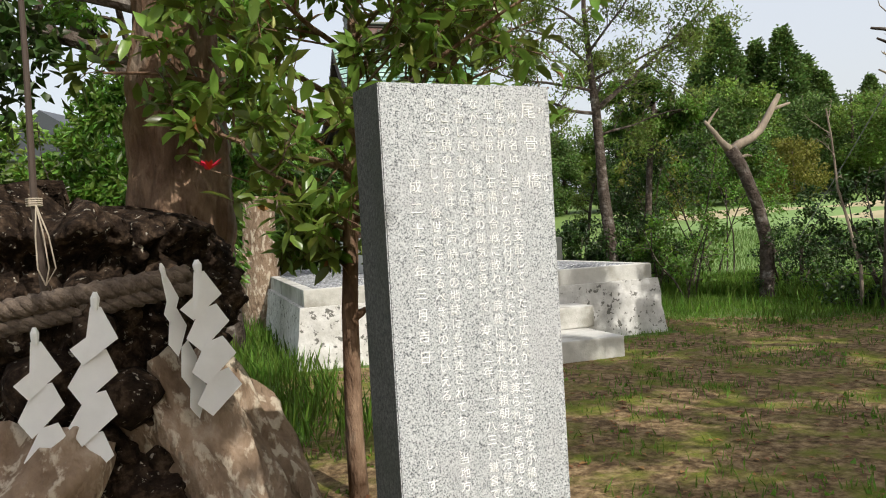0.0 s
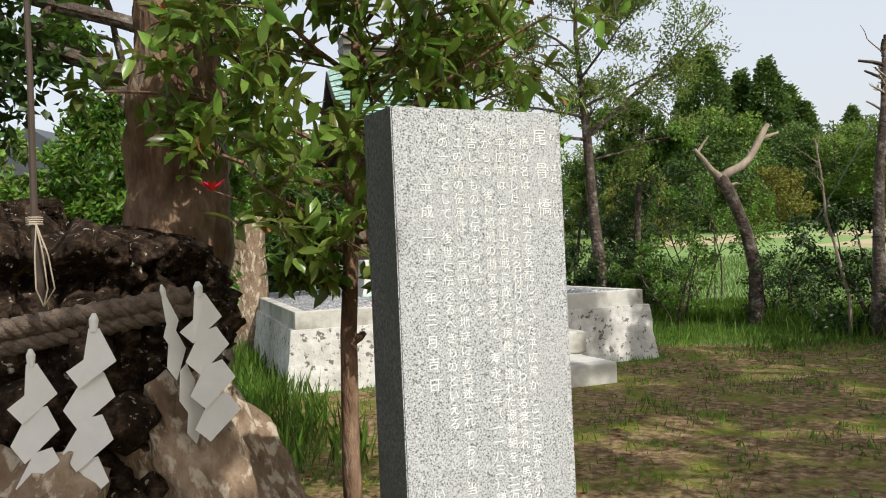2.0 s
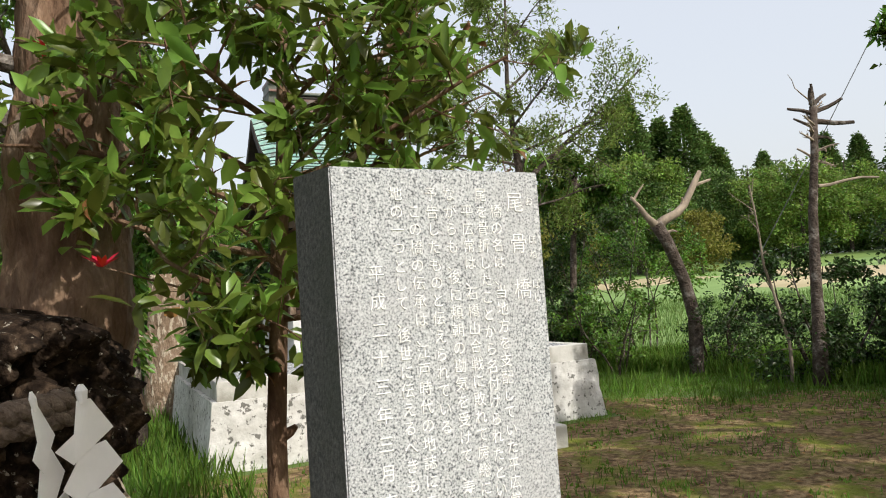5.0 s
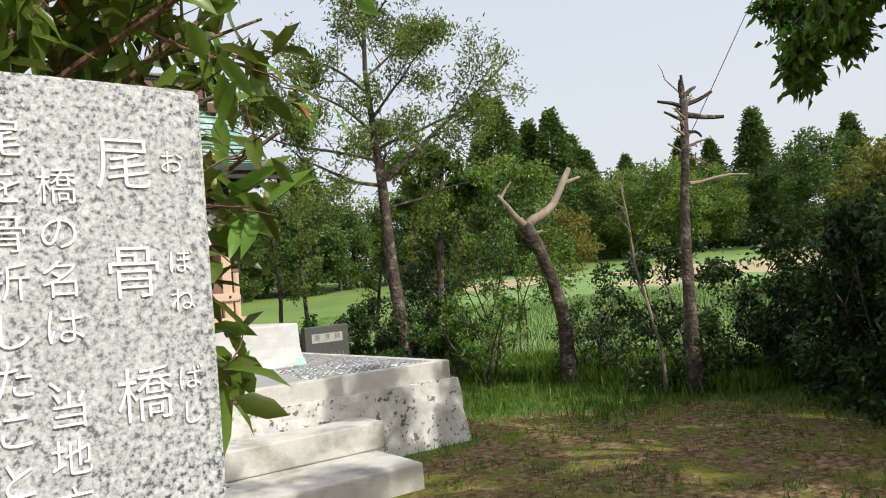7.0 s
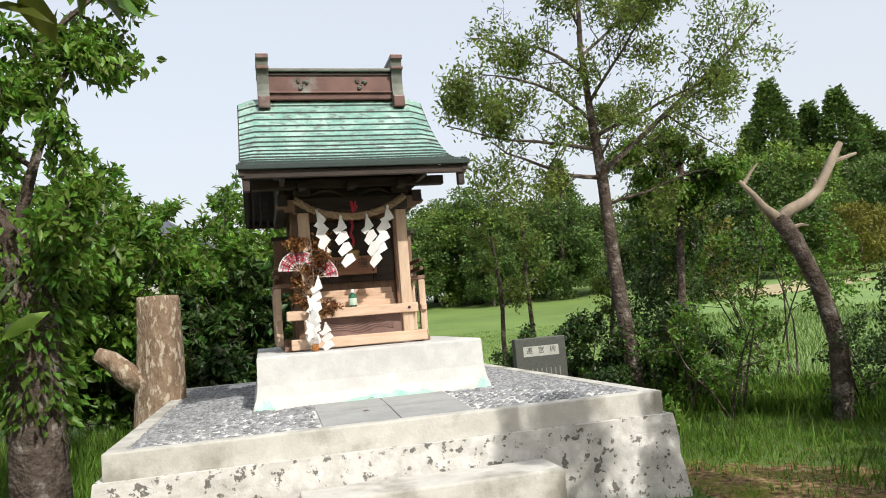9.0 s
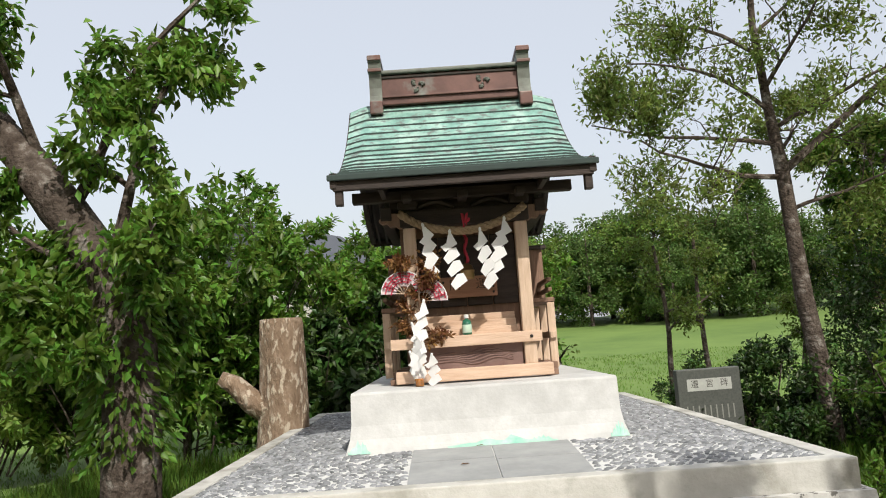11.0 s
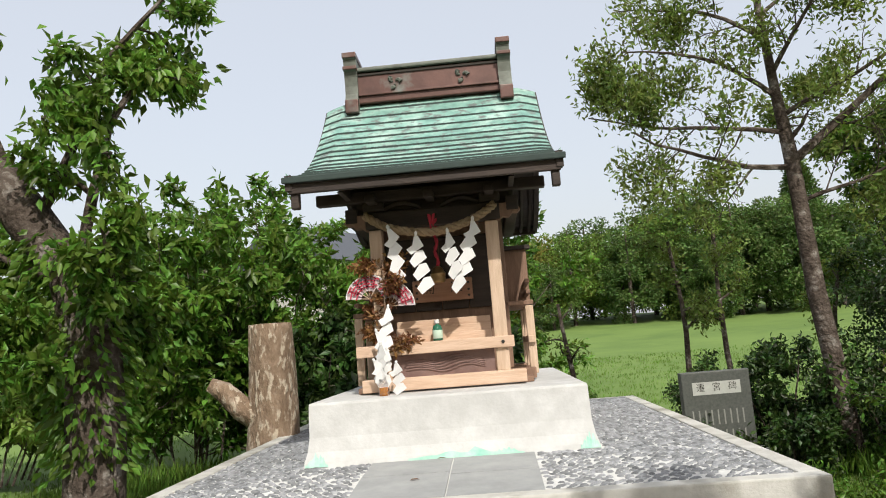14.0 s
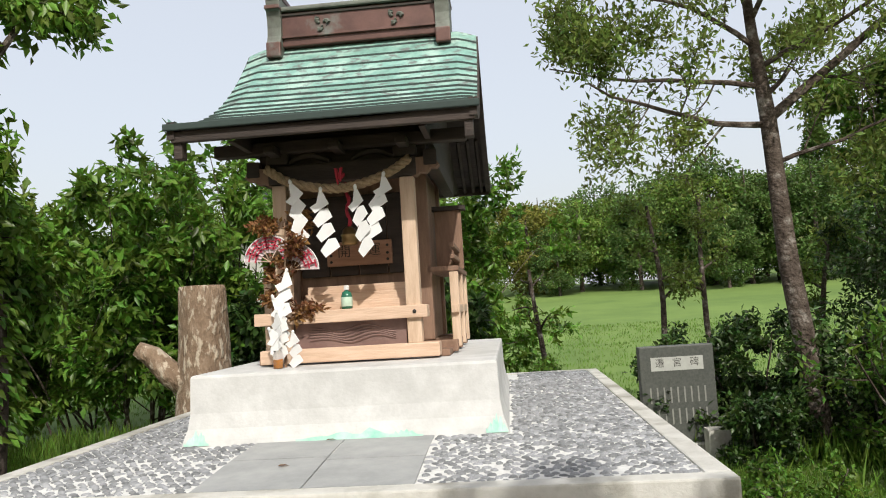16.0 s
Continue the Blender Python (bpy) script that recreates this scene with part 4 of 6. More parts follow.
# ---- plaque stone behind the platform ----
plaque = thing("memorial_stone", "dark polished memorial stone with a white title strip", "memorial stone")
pm = pose(5.83, 12.16, 0, 0, 0, 4)
for nm, g, m, lb in (("stone", Geo().box(-0.385, -0.06, 0.12, 0.385, 0.06, 1.125, 0.012), PLAQUE, ""), ("foot", Geo().box(-0.45, -0.14, -0.1, 0.45, 0.14, 0.13, 0.015), CONCRETE, "rough concrete foot"),
                     ("title_strip", Geo().box(-0.27, -0.064, 0.87, 0.27, -0.058, 1.01), plain("pale_strip", (0.36, 0.37, 0.34)), "pale title strip")):
    part(nm, g, m, plaque, lb)
for k, c in enumerate("遷宮碑"):
    lettering("character", c, 0.10, INK, plaque, pose(-0.18 + 0.18 * k, -0.0655, 0.995, 90, 0, 0), "")
for k in range(9):
    for j in range(2):
        part("writing", Geo().box(-0.30 + 0.07 * k, -0.0625, 0.32 + 0.22 * j, -0.285 + 0.07 * k, -0.0600, 0.48 + 0.22 * j), plain("faint_writing", (0.22, 0.22, 0.2)) if k == 0 and j == 0 else bpy.data.materials["faint_writing"], plaque)
plaque.matrix_basis = pm
solid("stone_block", Geo().box(6.02, 11.80, -0.1, 6.24, 12.00, 0.30, 0.015), CONCRETE, "small square concrete block before the memorial stone", "block")

# ---- near trees ----


def gnarled_stump():
    """The swollen, hollowed foot of the sacred tree."""
    cx, cy = -0.54, 3.78
    prof = [(-0.12, 0.90), (0.1, 0.86), (0.3, 0.78), (0.5, 0.70), (0.7, 0.66), (0.9, 0.64), (1.1, 0.62), (1.25, 0.60), (1.38, 0.55), (1.46, 0.42), (1.50, 0.15)]
    n, rows = 260, 130
    v = []
    for j in range(rows + 1):
        z = prof[0][0] + (prof[-1][0] - prof[0][0]) * j / rows
        for a, b in zip(prof, prof[1:]):
            if a[0] <= z <= b[0] + 1e-6:
                r0 = a[1] + (b[1] - a[1]) * (z - a[0]) / (b[0] - a[0])
                break
        for k in range(n):
            w = 2 * math.pi * k / n
            c, s = math.cos(w), math.sin(w)
            root = 0.10 * max(0, 0.6 - z) * math.sin(5 * w + 1.2)
            q = Vector((c * 1.4, s * 1.4, z * 1.5))
            d = 0.12 * noise.noise(q * 1.3) + 0.09 * noise.noise(q * 3.1 + Vector((5, 1, 0))) + 0.055 * noise.noise(q * 8) + 0.045 * noise.noise(q * 17) + 0.022 * noise.noise(q * 38) - 0.10 * max(0, 0.18 - abs(noise.noise(q * 2.2))) / 0.18
            hollow = 0.24 * math.exp(-((z - 1.25 - 0.07 * noise.noise(Vector((c * 3, s * 3, 2)))) / 0.075) ** 2) * min(1, max(0, 0.35 - s)) + 0.10 * math.exp(-((z - 0.80) / 0.05) ** 2) * max(0, noise.noise(Vector((c * 4, s * 4, 9))))
            r = max(0.05, r0 + root + d - hollow)
            lift = 0.10 * noise.noise(Vector((c * 2, s * 2, 7))) * (j / rows) ** 3 + (0.14 * max(0, -c) * (j / rows) ** 3)
            v.append((cx + c * r, cy + s * r * 0.95, z + lift))
    f = [(j * n + k, j * n + (k + 1) % n, (j + 1) * n + (k + 1) % n, (j + 1) * n + k) for j in range(rows) for k in range(n)]
    f.append(tuple(rows * n + k for k in range(n)))
    g = Geo()
    g.add(v, f)
    return g


rng = np.random.default_rng(3)
sacred = thing("sacred_tree", "old gnarled tree on a swollen hollow root mass", "tree")
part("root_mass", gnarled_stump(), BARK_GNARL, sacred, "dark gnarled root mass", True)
for p in ([(-0.17, 3.42, 0.72), (-0.02, 3.24, 0.48), (0.12, 3.12, 0.22), (0.22, 3.02, -0.1)], [(-0.12, 3.7, 0.7), (0.10, 3.62, 0.4), (0.30, 3.5, 0.12), (0.44, 3.42, -0.1)], [(-0.6, 3.2, 0.55), (-0.72, 3.0, 0.3), (-0.8, 2.85, -0.1)]):
    rad = [0.24, 0.20, 0.15, 0.08][:len(p)]
    line = [Vector(p[i]).lerp(Vector(p[i + 1]), k / 8) for i in range(len(p) - 1) for k in range(8)] + [Vector(p[-1])]
    fat = [rad[i] + (rad[i + 1] - rad[i]) * k / 8 for i in range(len(p) - 1) for k in range(8)] + [rad[-1]]
    # bark paler than the root mass puts the sun on the roots into colour
    part("root", Geo().tube(line, fat, 40, True, 0.55), BARK_CUT, sacred, "knobbly spreading root with sunlight painted in as pale bark", True)
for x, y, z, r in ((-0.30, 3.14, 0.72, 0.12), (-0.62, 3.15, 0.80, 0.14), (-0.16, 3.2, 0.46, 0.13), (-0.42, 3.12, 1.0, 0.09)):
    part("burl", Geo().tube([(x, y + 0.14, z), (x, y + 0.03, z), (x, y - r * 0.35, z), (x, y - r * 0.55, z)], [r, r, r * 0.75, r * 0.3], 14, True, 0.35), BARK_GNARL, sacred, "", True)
tg, tips = Geo(), []
tr = [Vector(p) + Vector((0.11, 0, 0)) for p in ((-0.24, 4.22, 1.05), (-0.215, 4.20, 1.35), (-0.20, 4.2, 1.75), (-0.19, 4.2, 2.2), (-0.16, 4.2, 2.65), (-0.12, 4.25, 3.3), (-0.15, 4.3, 4.1), (-0.2, 4.35, 5.0))]
tw = [0.34, 0.27, 0.24, 0.228, 0.22, 0.20, 0.15, 0.09]
fine_tr = [tr[i].lerp(tr[i + 1], k / 10) for i in range(7) for k in range(10)] + [tr[-1]]
fine_tw = [tw[i] + (tw[i + 1] - tw[i]) * k / 10 for i in range(7) for k in range(10)] + [tw[-1]]
part("trunk", Geo().tube(fine_tr, fine_tw, 48, True, 0.24), BARK, sacred, "brown furrowed trunk", True)
for p, d, ln, r in (((-0.1, 4.2, 2.25), (-1, 0.25, 0.22), 2.0, 0.05), ((-0.1, 4.2, 2.55), (-1, -0.1, 0.3), 1.6, 0.045), ((-0.15, 4.22, 3.1), (-0.9, -0.2, 0.35), 1.7, 0.06), ((-0.14, 4.3, 3.9), (0.5, 0.7, 0.6), 1.6, 0.06), ((-0.2, 4.35, 4.9), (-0.1, 0.1, 1), 1.3, 0.07), ((-0.2, 4.3, 4.2), (-0.5, 0.8, 0.4), 1.7, 0.06)):
    q, rr, _ = limb(rng, p, d, ln, r, r * 0.35, 6, 0.12, -0.02)
    tg.tube(q, rr, 7)
    branches(rng, tg, q, rr, 1, 0.6, 0.42, 6, -0.03, tips, 0.2, 0.3)
part("branchwork", tg, BARK_GREY, sacred)
P, D = leaves_on(tips, 26, rng, 0.09)
part("crown", leaf_mesh("crown", P, D, 0.085, 0.045, LEAF_DARK, rng, 0.5), None, sacred, "dark green leaves")

# rope round the root mass with its streamers
rope2 = []
for k in range(8):
    w = radians(192 + 17 * k)
    r = 0.69 + 0.02 * math.sin(k)
    rope2.append((-0.53 + math.cos(w) * r, 3.78 + math.sin(w) * r * 0.95, 0.98 + 0.042 * k - 0.0016 * k * k))
twisted_rope(rope2, 0.042, 11, ROPE_OLD, "sacred_rope", "thick grey twisted straw rope round the root mass")
twisted_rope([(x * 1.0 + 0.004 * k, y + 0.012, z - 0.088 + 0.006 * k) for k, (x, y, z) in enumerate(rope2)], 0.036, 10, ROPE_OLD, "sacred_rope", "lower turn of the grey straw rope on the root mass")
for x, y, z, w, h, ry, rz, ln, sd in ((-0.59, 3.01, 1.00, 0.155, 0.62, 0, 4, 0.08, 5), (-0.385, 3.0, 1.11, 0.168, 0.64, 3, -6, -0.02, 6), (-0.145, 3.06, 1.205, 0.11, 0.58, -12, 48, 0.05, 7), (-0.02, 3.10, 1.21, 0.185, 0.56, -4, 20, 0.05, 8)):
    shide(pose(x, y - 0.03, z, -3, ry, rz), w, h, 4, group="streamers on the root mass", label="large white zigzag paper streamer on the thick rope", lean=ln, seed=sd)
pole = thing("thin_pole", "thin dark upright pole tied with pale string", "pole")
part("shaft", Geo().tube([(-0.55, 3.0, 1.18), (-0.565, 3.0, 1.5), (-0.56, 3.0, 2.0), (-0.57, 3.0, 3.4)], [0.016, 0.013, 0.011, 0.008], 8), POLEWOOD, pole)
st = Geo()
for k in range(4):
    st.tube([(-0.565 + 0.026 * math.cos(a), 3.0 + 0.026 * math.sin(a), 1.49 + 0.008 * k) for a in (0, 1.05, 2.1, 3.14, 4.2, 5.25, 6.28)], [0.003] * 7, 5)
for dx in (-0.012, 0.014, 0.03):
    st.tube([(-0.555, 2.972, 1.49), (-0.55 + dx, 2.965, 1.38), (-0.545 + dx * 1.4, 2.965, 1.26), (-0.54, 2.968, 1.2)], [0.0028] * 4, 5)
part("string", st, STRING, pole, "pale string loops")


def broad_tree():
    """The young tree with large glossy leaves beside the monument."""
    rng = np.random.default_rng(11)
    ob = thing("magnolia_tree", "slender young tree with large glossy green leaves", "tree")
    trunk = [Vector(p) for p in ((0.68, 3.70, -0.1), (0.672, 3.70, 0.3), (0.69, 3.70, 0.94), (0.72, 3.70, 1.35), (0.745, 3.70, 1.75), (0.78, 3.69, 2.14), (0.80, 3.68, 2.6), (0.82, 3.7, 3.2), (0.84, 3.7, 3.7))]
    part("trunk", Geo().tube(trunk, [0.052, 0.044, 0.041, 0.04, 0.037, 0.032, 0.025, 0.017, 0.008], 12, True, 0.15), BARK, ob, "slender brown trunk", True)
    part("knot", Geo().tube([(0.69, 3.70, 0.90), (0.745, 3.68, 0.93), (0.768, 3.672, 0.95)], [0.03, 0.022, 0.012], 8), BARK, ob)
    g, tips = Geo(), []
    limbs = (((0.75, 3.7, 1.72), (1.0, -0.25, 0.62), 1.15, 0.024), ((0.74, 3.7, 1.65), (-0.9, -0.35, 0.25), 0.95, 0.02), ((0.73, 3.7, 1.5), (-0.6, -0.75, 0.05), 0.85, 0.016),
             ((0.77, 3.7, 2.0), (-0.8, 0.2, 0.5), 1.0, 0.018), ((0.78, 3.7, 2.1), (0.4, -0.8, 0.5), 0.95, 0.018), ((0.79, 3.7, 2.3), (0.9, 0.3, 0.5), 0.9, 0.016),
             ((0.80, 3.7, 2.5), (-0.3, -0.8, 0.7), 0.8, 0.014), ((0.81, 3.7, 2.7), (-0.8, 0.1, 0.7), 0.8, 0.013), ((0.82, 3.7, 2.8), (0.7, -0.2, 0.7), 0.8, 0.013),
             ((0.72, 3.7, 1.4), (0.75, -0.6, 0.25), 0.9, 0.015), ((0.72, 3.7, 1.35), (-0.85, -0.3, 0.15), 0.3, 0.013), ((0.83, 3.7, 3.2), (0.1, -0.3, 1), 0.6, 0.012), ((0.78, 3.7, 2.2), (-0.5, -0.7, 0.3), 1.05, 0.016),
             ((0.76, 3.7, 1.9), (0.8, -0.65, 0.35), 1.15, 0.016), ((0.76, 3.7, 1.85), (-0.95, 0.1, 0.3), 1.2, 0.018), ((0.79, 3.7, 2.45), (0.6, -0.6, 0.55), 1.0, 0.014), ((0.8, 3.7, 2.6), (-0.9, -0.4, 0.5), 1.1, 0.014),
             ((0.74, 3.7, 1.6), (-0.2, -0.9, 0.25), 0.75, 0.013), ((0.75, 3.7, 1.75), (0.95, 0.2, 0.4), 0.95, 0.016), ((0.72, 3.7, 1.3), (-0.7, 0.3, 0.2), 0.3, 0.012), ((0.81, 3.7, 2.9), (0.2, -0.9, 0.8), 0.9, 0.012), ((0.8, 3.7, 2.75), (0.9, -0.5, 0.6), 1.0, 0.012), ((0.73, 3.7, 1.45), (0.85, -0.75, 0.28), 1.15, 0.014), ((0.73, 3.7, 1.4), (0.8, -0.9, 0.02), 0.95, 0.012), ((0.78, 3.7, 2.1), (0.3, -0.9, 0.35), 0.9, 0.012), ((0.78, 3.7, 2.0), (0.9, -0.2, 0.2), 1.0, 0.012), ((0.79, 3.7, 2.3), (0.1, -0.8, 0.25), 0.8, 0.012), ((0.8, 3.7, 2.4), (0.75, 0.1, 0.3), 0.9, 0.012), ((0.77, 3.7, 2.0), (0.05, -0.9, 0.15), 0.6, 0.012))
    for p, d, ln, r in limbs:
        q, rr, _ = limb(rng, p, d, ln, r, r * 0.35, 6, 0.10, 0.01)
        g.tube(q, rr, 7)
        branches(rng, g, q, rr, 1, 0.6, 0.44, 5, 0.03, tips, 0.16, 0.2, 0.0028)
    part("branchwork", g, BARK, ob, "brown limbs")
    tips = [t for t in tips if rng.random() < 0.68]
    P, D = leaves_on(tips, 3, rng, 0.018, 0.68)
    D[:, 2] += rng.uniform(-0.25, 0.55, len(D))
    near_path = np.hypot(P[:, 0] - 1.42, P[:, 1] - 1.9)
    ok = (near_path > 1.0) & ((near_path > 1.65) | (rng.random(len(P)) < 0.5))
    P, D = P[ok], D[ok]
    near = np.argsort(np.hypot(P[:, 0] - 1.2, P[:, 1] - 2.6) + np.abs(P[:, 2] - 1.8) * 0.5)
    rest = near[280:]
    part("foliage", leaf_mesh("foliage", P[rest], D[rest], 0.125, 0.054, LEAF_BIG, rng, 0.62, 0.3, True, 0.18), None, ob)["kind"] = "stuff"
    kinds = [leaf_mesh("leaf", np.zeros((1, 3)), np.array([[1.0, 0, 0]]), 0.128, 0.055, LEAF_BIG_ONE, np.random.default_rng(70 + k), 1.0, 0.25 + 0.05 * k, True, 0.1 + 0.05 * k) for k in range(4)]
    for j, i in enumerate(near[:280]):
        lf = new("leaf", kinds[j % 4])
        lf.parent = ob
        d = Vector(D[i]).normalized()
        lf.matrix_local = Matrix.Translation(Vector(P[i])) @ d.to_track_quat("X", "Z").to_matrix().to_4x4() @ pose(0, 0, 0, rng.uniform(-50, 50), 0, 0) @ Matrix.Scale(rng.uniform(0.75, 1.2), 4)
    pick = rng.choice(len(P), 90, False)
    part("withered_leaves", leaf_mesh("withered_leaves", P[pick] + 0.01, D[pick] - np.array([[0, 0, 0.6]]), 0.10, 0.042, LEAF_BROWN, rng, 0.4, 0.5, True, 0.3), None, ob, "brown withered leaves")["kind"] = "stuff"
    ends = [tips[i] for i in rng.choice(len(tips), 46, False)]
    for p, d in ends:
        part("bud", Geo().tube([p, p + Vector((0, 0, 0.016)) + d * 0.004, p + Vector((0, 0, 0.036)) + d * 0.006, p + Vector((0, 0, 0.05)) + d * 0.006], [0.004, 0.0075, 0.006, 0.001], 6), BUD, ob)
    for fx, fy, fz in ((0.05, 3.18, 1.62), (-0.10, 3.3, 2.36), (0.42, 3.05, 2.75)):
        n = 11
        a = rng.uniform(0, 6.28, n)
        Dp = np.stack([np.cos(a), np.sin(a), rng.uniform(0.1, 0.9, n)], 1)
        part("flower", leaf_mesh("flower", np.tile([[fx, fy, fz]], (n, 1)), Dp, 0.075, 0.022, PETAL, rng, 0.8, 0.3, True, 0.0), None, ob, "bright red flower")
        stem = Geo().tube([(0.73, 3.6, fz - 0.12), ((0.73 + fx) / 2, (3.6 + fy) / 2 , fz - 0.10), (fx, fy, fz)], [0.006, 0.005, 0.003], 5)
        part("flower_stem", stem, BARK, ob)
    return ob


broad_tree()


def ivy_tree():
    rng = np.random.default_rng(17)
    ob = thing("cherry_tree", "leaning cherry tree thick with green leaves", "tree")
    trunk = [Vector(p) for p in ((0.20, 9.3, -0.3), (0.20, 9.3, 0.5), (0.18, 9.35, 1.2), (0.13, 9.4, 1.9), (-0.05, 9.4, 2.5), (-0.40, 9.4, 3.0), (-0.75, 9.45, 3.45), (-1.2, 9.5, 4.0))]
    part("trunk", Geo().tube(trunk, [0.26, 0.23, 0.21, 0.195, 0.185, 0.175, 0.16, 0.12], 14, True, 0.25), BARK_GREY, ob, "dark lichen-covered trunk", True)
    g, tips = Geo(), []
    for p, d, ln, r in (((0.13, 9.4, 1.9), (0.5, -0.3, 0.6), 1.2, 0.04), ((0.15, 9.35, 1.5), (-0.6, -0.4, 0.4), 1.3, 0.04), ((0.0, 9.4, 2.5), (0.35, -0.2, 1.0), 2.0, 0.06), ((-0.3, 9.4, 3.0), (0.25, 0.1, 1.0), 2.2, 0.06),
                        ((-0.6, 9.45, 3.4), (-0.2, -0.3, 0.9), 1.9, 0.05), ((-0.9, 9.5, 3.8), (-0.7, 0.2, 0.7), 1.5, 0.05),
                        ((0.05, 9.4, 2.3), (-0.8, -0.3, 0.5), 1.4, 0.04), ((0.16, 9.35, 1.7), (0.3, 0.5, 0.6), 1.0, 0.03)):
        q, rr, _ = limb(rng, p, d, ln, r, r * 0.3, 6, 0.12, 0.0)
        g.tube(q, rr, 6)
        branches(rng, g, q, rr, 1, 0.6, 0.36, 6, -0.02, tips, 0.2, 0.25)
    part("branchwork", g, BARK_GREY, ob)
    P, D = leaves_on(tips, 11, rng, 0.06)
    D[:, 2] -= 0.3
    # leaves that cling to the trunk
    m = 1100
    z = rng.uniform(0.9, 2.8, m)
    a = rng.uniform(0, 2 * math.pi, m)
    C = np.stack([0.14 + np.cos(a) * 0.27 - np.maximum(0, z - 1.9) * 0.25, 9.35 + np.sin(a) * 0.27, z], 1) + rng.normal(size=(m, 3)) * 0.05
    P, D = np.concatenate([P, C]), np.concatenate([D, np.stack([np.cos(a), np.sin(a), -0.7 + 0 * a], 1)])
    part("crown", leaf_mesh("crown", P, D, 0.115, 0.056, LEAF_MID, rng, 0.55, 0.25, False, 0.2), None, ob, "fresh green leaves")
    return ob


ivy_tree()

cut = thing("sawn_trunk", "tall sawn-off tree trunk with a broken side limb", "tree stump")
part("trunk", Geo().tube([(0.80, 11.9, -0.3), (0.82, 11.9, 0.4), (0.86, 11.9, 0.95), (0.87, 11.9, 1.5), (0.87, 11.9, 2.0), (0.87, 11.9, 2.05)], [0.36, 0.31, 0.28, 0.245, 0.245, 0.235], 24, True, 0.12), BARK_CUT, cut, "rough pale bark", True)
part("side_limb", Geo().tube([(0.75, 11.9, 0.98), (0.50, 11.85, 1.12), (0.30, 11.85, 1.33), (0.16, 11.8, 1.42)], [0.17, 0.14, 0.11, 0.08], 12, True, 0.3), BARK_CUT, cut, "broken side limb", True)


def airy_tree():
    """The tall tree with level boughs and small sparse leaves behind the platform."""
    rng = np.random.default_rng(29)
    ob = thing("evergreen_tree", "tall airy evergreen with sparse small leaves", "tree")
    trunk = [Vector(p) for p in ((7.16, 11.9, -0.3), (7.10, 11.85, 0.3), (7.03, 11.8, 1.0), (6.94, 11.8, 1.9), (6.90, 11.8, 2.7), (6.87, 11.8, 3.4), (6.80, 11.8, 4.2), (6.74, 11.8, 5.2), (6.8, 11.8, 6.3), (6.85, 11.8, 7.2))]
    part("trunk", Geo().tube(trunk, [0.14, 0.115, 0.105, 0.095, 0.088, 0.078, 0.055, 0.04, 0.025, 0.012], 12, True, 0.15), BARK_GREY, ob, "slim patchy grey trunk", True)
    g, tips = Geo(), []
    for p, d, ln, r in (((6.87, 11.8, 3.35), (1.0, 0.0, 0.75), 3.4, 0.055), ((6.88, 11.8, 3.3), (-1.0, -0.15, 0.22), 2.1, 0.035), ((6.85, 11.8, 3.7), (-1, 0.1, 0.35), 2.2, 0.03), ((6.82, 11.8, 4.1), (-0.9, -0.4, 0.55), 1.9, 0.03),
                        ((6.8, 11.8, 4.4), (0.2, -0.9, 0.5), 1.6, 0.03), ((6.78, 11.8, 4.8), (-0.9, 0.2, 0.7), 1.8, 0.028), ((6.76, 11.8, 5.1), (0.8, 0.3, 0.7), 1.9, 0.028), ((6.75, 11.8, 5.5), (-0.7, -0.3, 0.9), 1.4, 0.024),
                        ((6.78, 11.8, 5.9), (0.6, -0.4, 0.9), 1.4, 0.022), ((6.8, 11.8, 6.3), (-0.3, 0.4, 1), 1.2, 0.02), ((6.87, 11.8, 3.6), (0.5, 0.9, 0.5), 1.9, 0.03), ((6.9, 11.8, 2.9), (0.9, -0.3, 0.45), 1.5, 0.025), ((6.85, 11.8, 3.9), (0.9, -0.5, 0.5), 1.9, 0.03)):
        q, rr, _ = limb(rng, p, d, ln, r, r * 0.25, 7, 0.10, 0.0)
        g.tube(q, rr, 6)
        branches(rng, g, q, [r9 * 0.75 for r9 in rr], 1, 0.6, 0.38, 8, 0.035, tips, 0.18, 0.16)
    part("branchwork", g, BARK_GREY, ob)
    tips = [t for t in tips if noise.noise(Vector((t[0].x * 1.5, t[0].y * 1.5, t[0].z * 2.4))) + rng.uniform(-0.1, 0.1) + 0.10 * (math.hypot(t[0].x - 6.85, t[0].y - 11.8) - 1.1) > 0.02]
    P, D = leaves_on(tips, 14, rng, 0.10)
    D[:, 2] += 0.5
    part("crown", leaf_mesh("crown", P, D, 0.088, 0.034, LEAF_FINE, rng, 0.4), None, ob, "sparse small leaves")
    return ob


airy_tree()

dead = thing("dead_tree", "bare forked dead tree with a dark trunk", "dead tree")
part("trunk", Geo().tube([(8.33, 9.45, -0.35), (8.36, 9.45, 0.2), (8.41, 9.45, 0.88), (8.24, 9.45, 1.5), (7.99, 9.45, 2.07), (7.80, 9.45, 2.36)], [0.14, 0.115, 0.10, 0.095, 0.09, 0.10], 14, True, 0.25), BARK_GREY, dead, "", True)
part("fork", Geo().tube([(7.80, 9.45, 2.30), (7.98, 9.45, 2.42), (8.20, 9.45, 2.50), (8.38, 9.43, 2.64), (8.54, 9.45, 2.85), (8.66, 9.46, 3.02), (8.77, 9.45, 3.18)], [0.08, 0.07, 0.065, 0.055, 0.05, 0.045, 0.035], 10, True, 0.3), DEADWOOD, dead, "pale barkless fork", True)
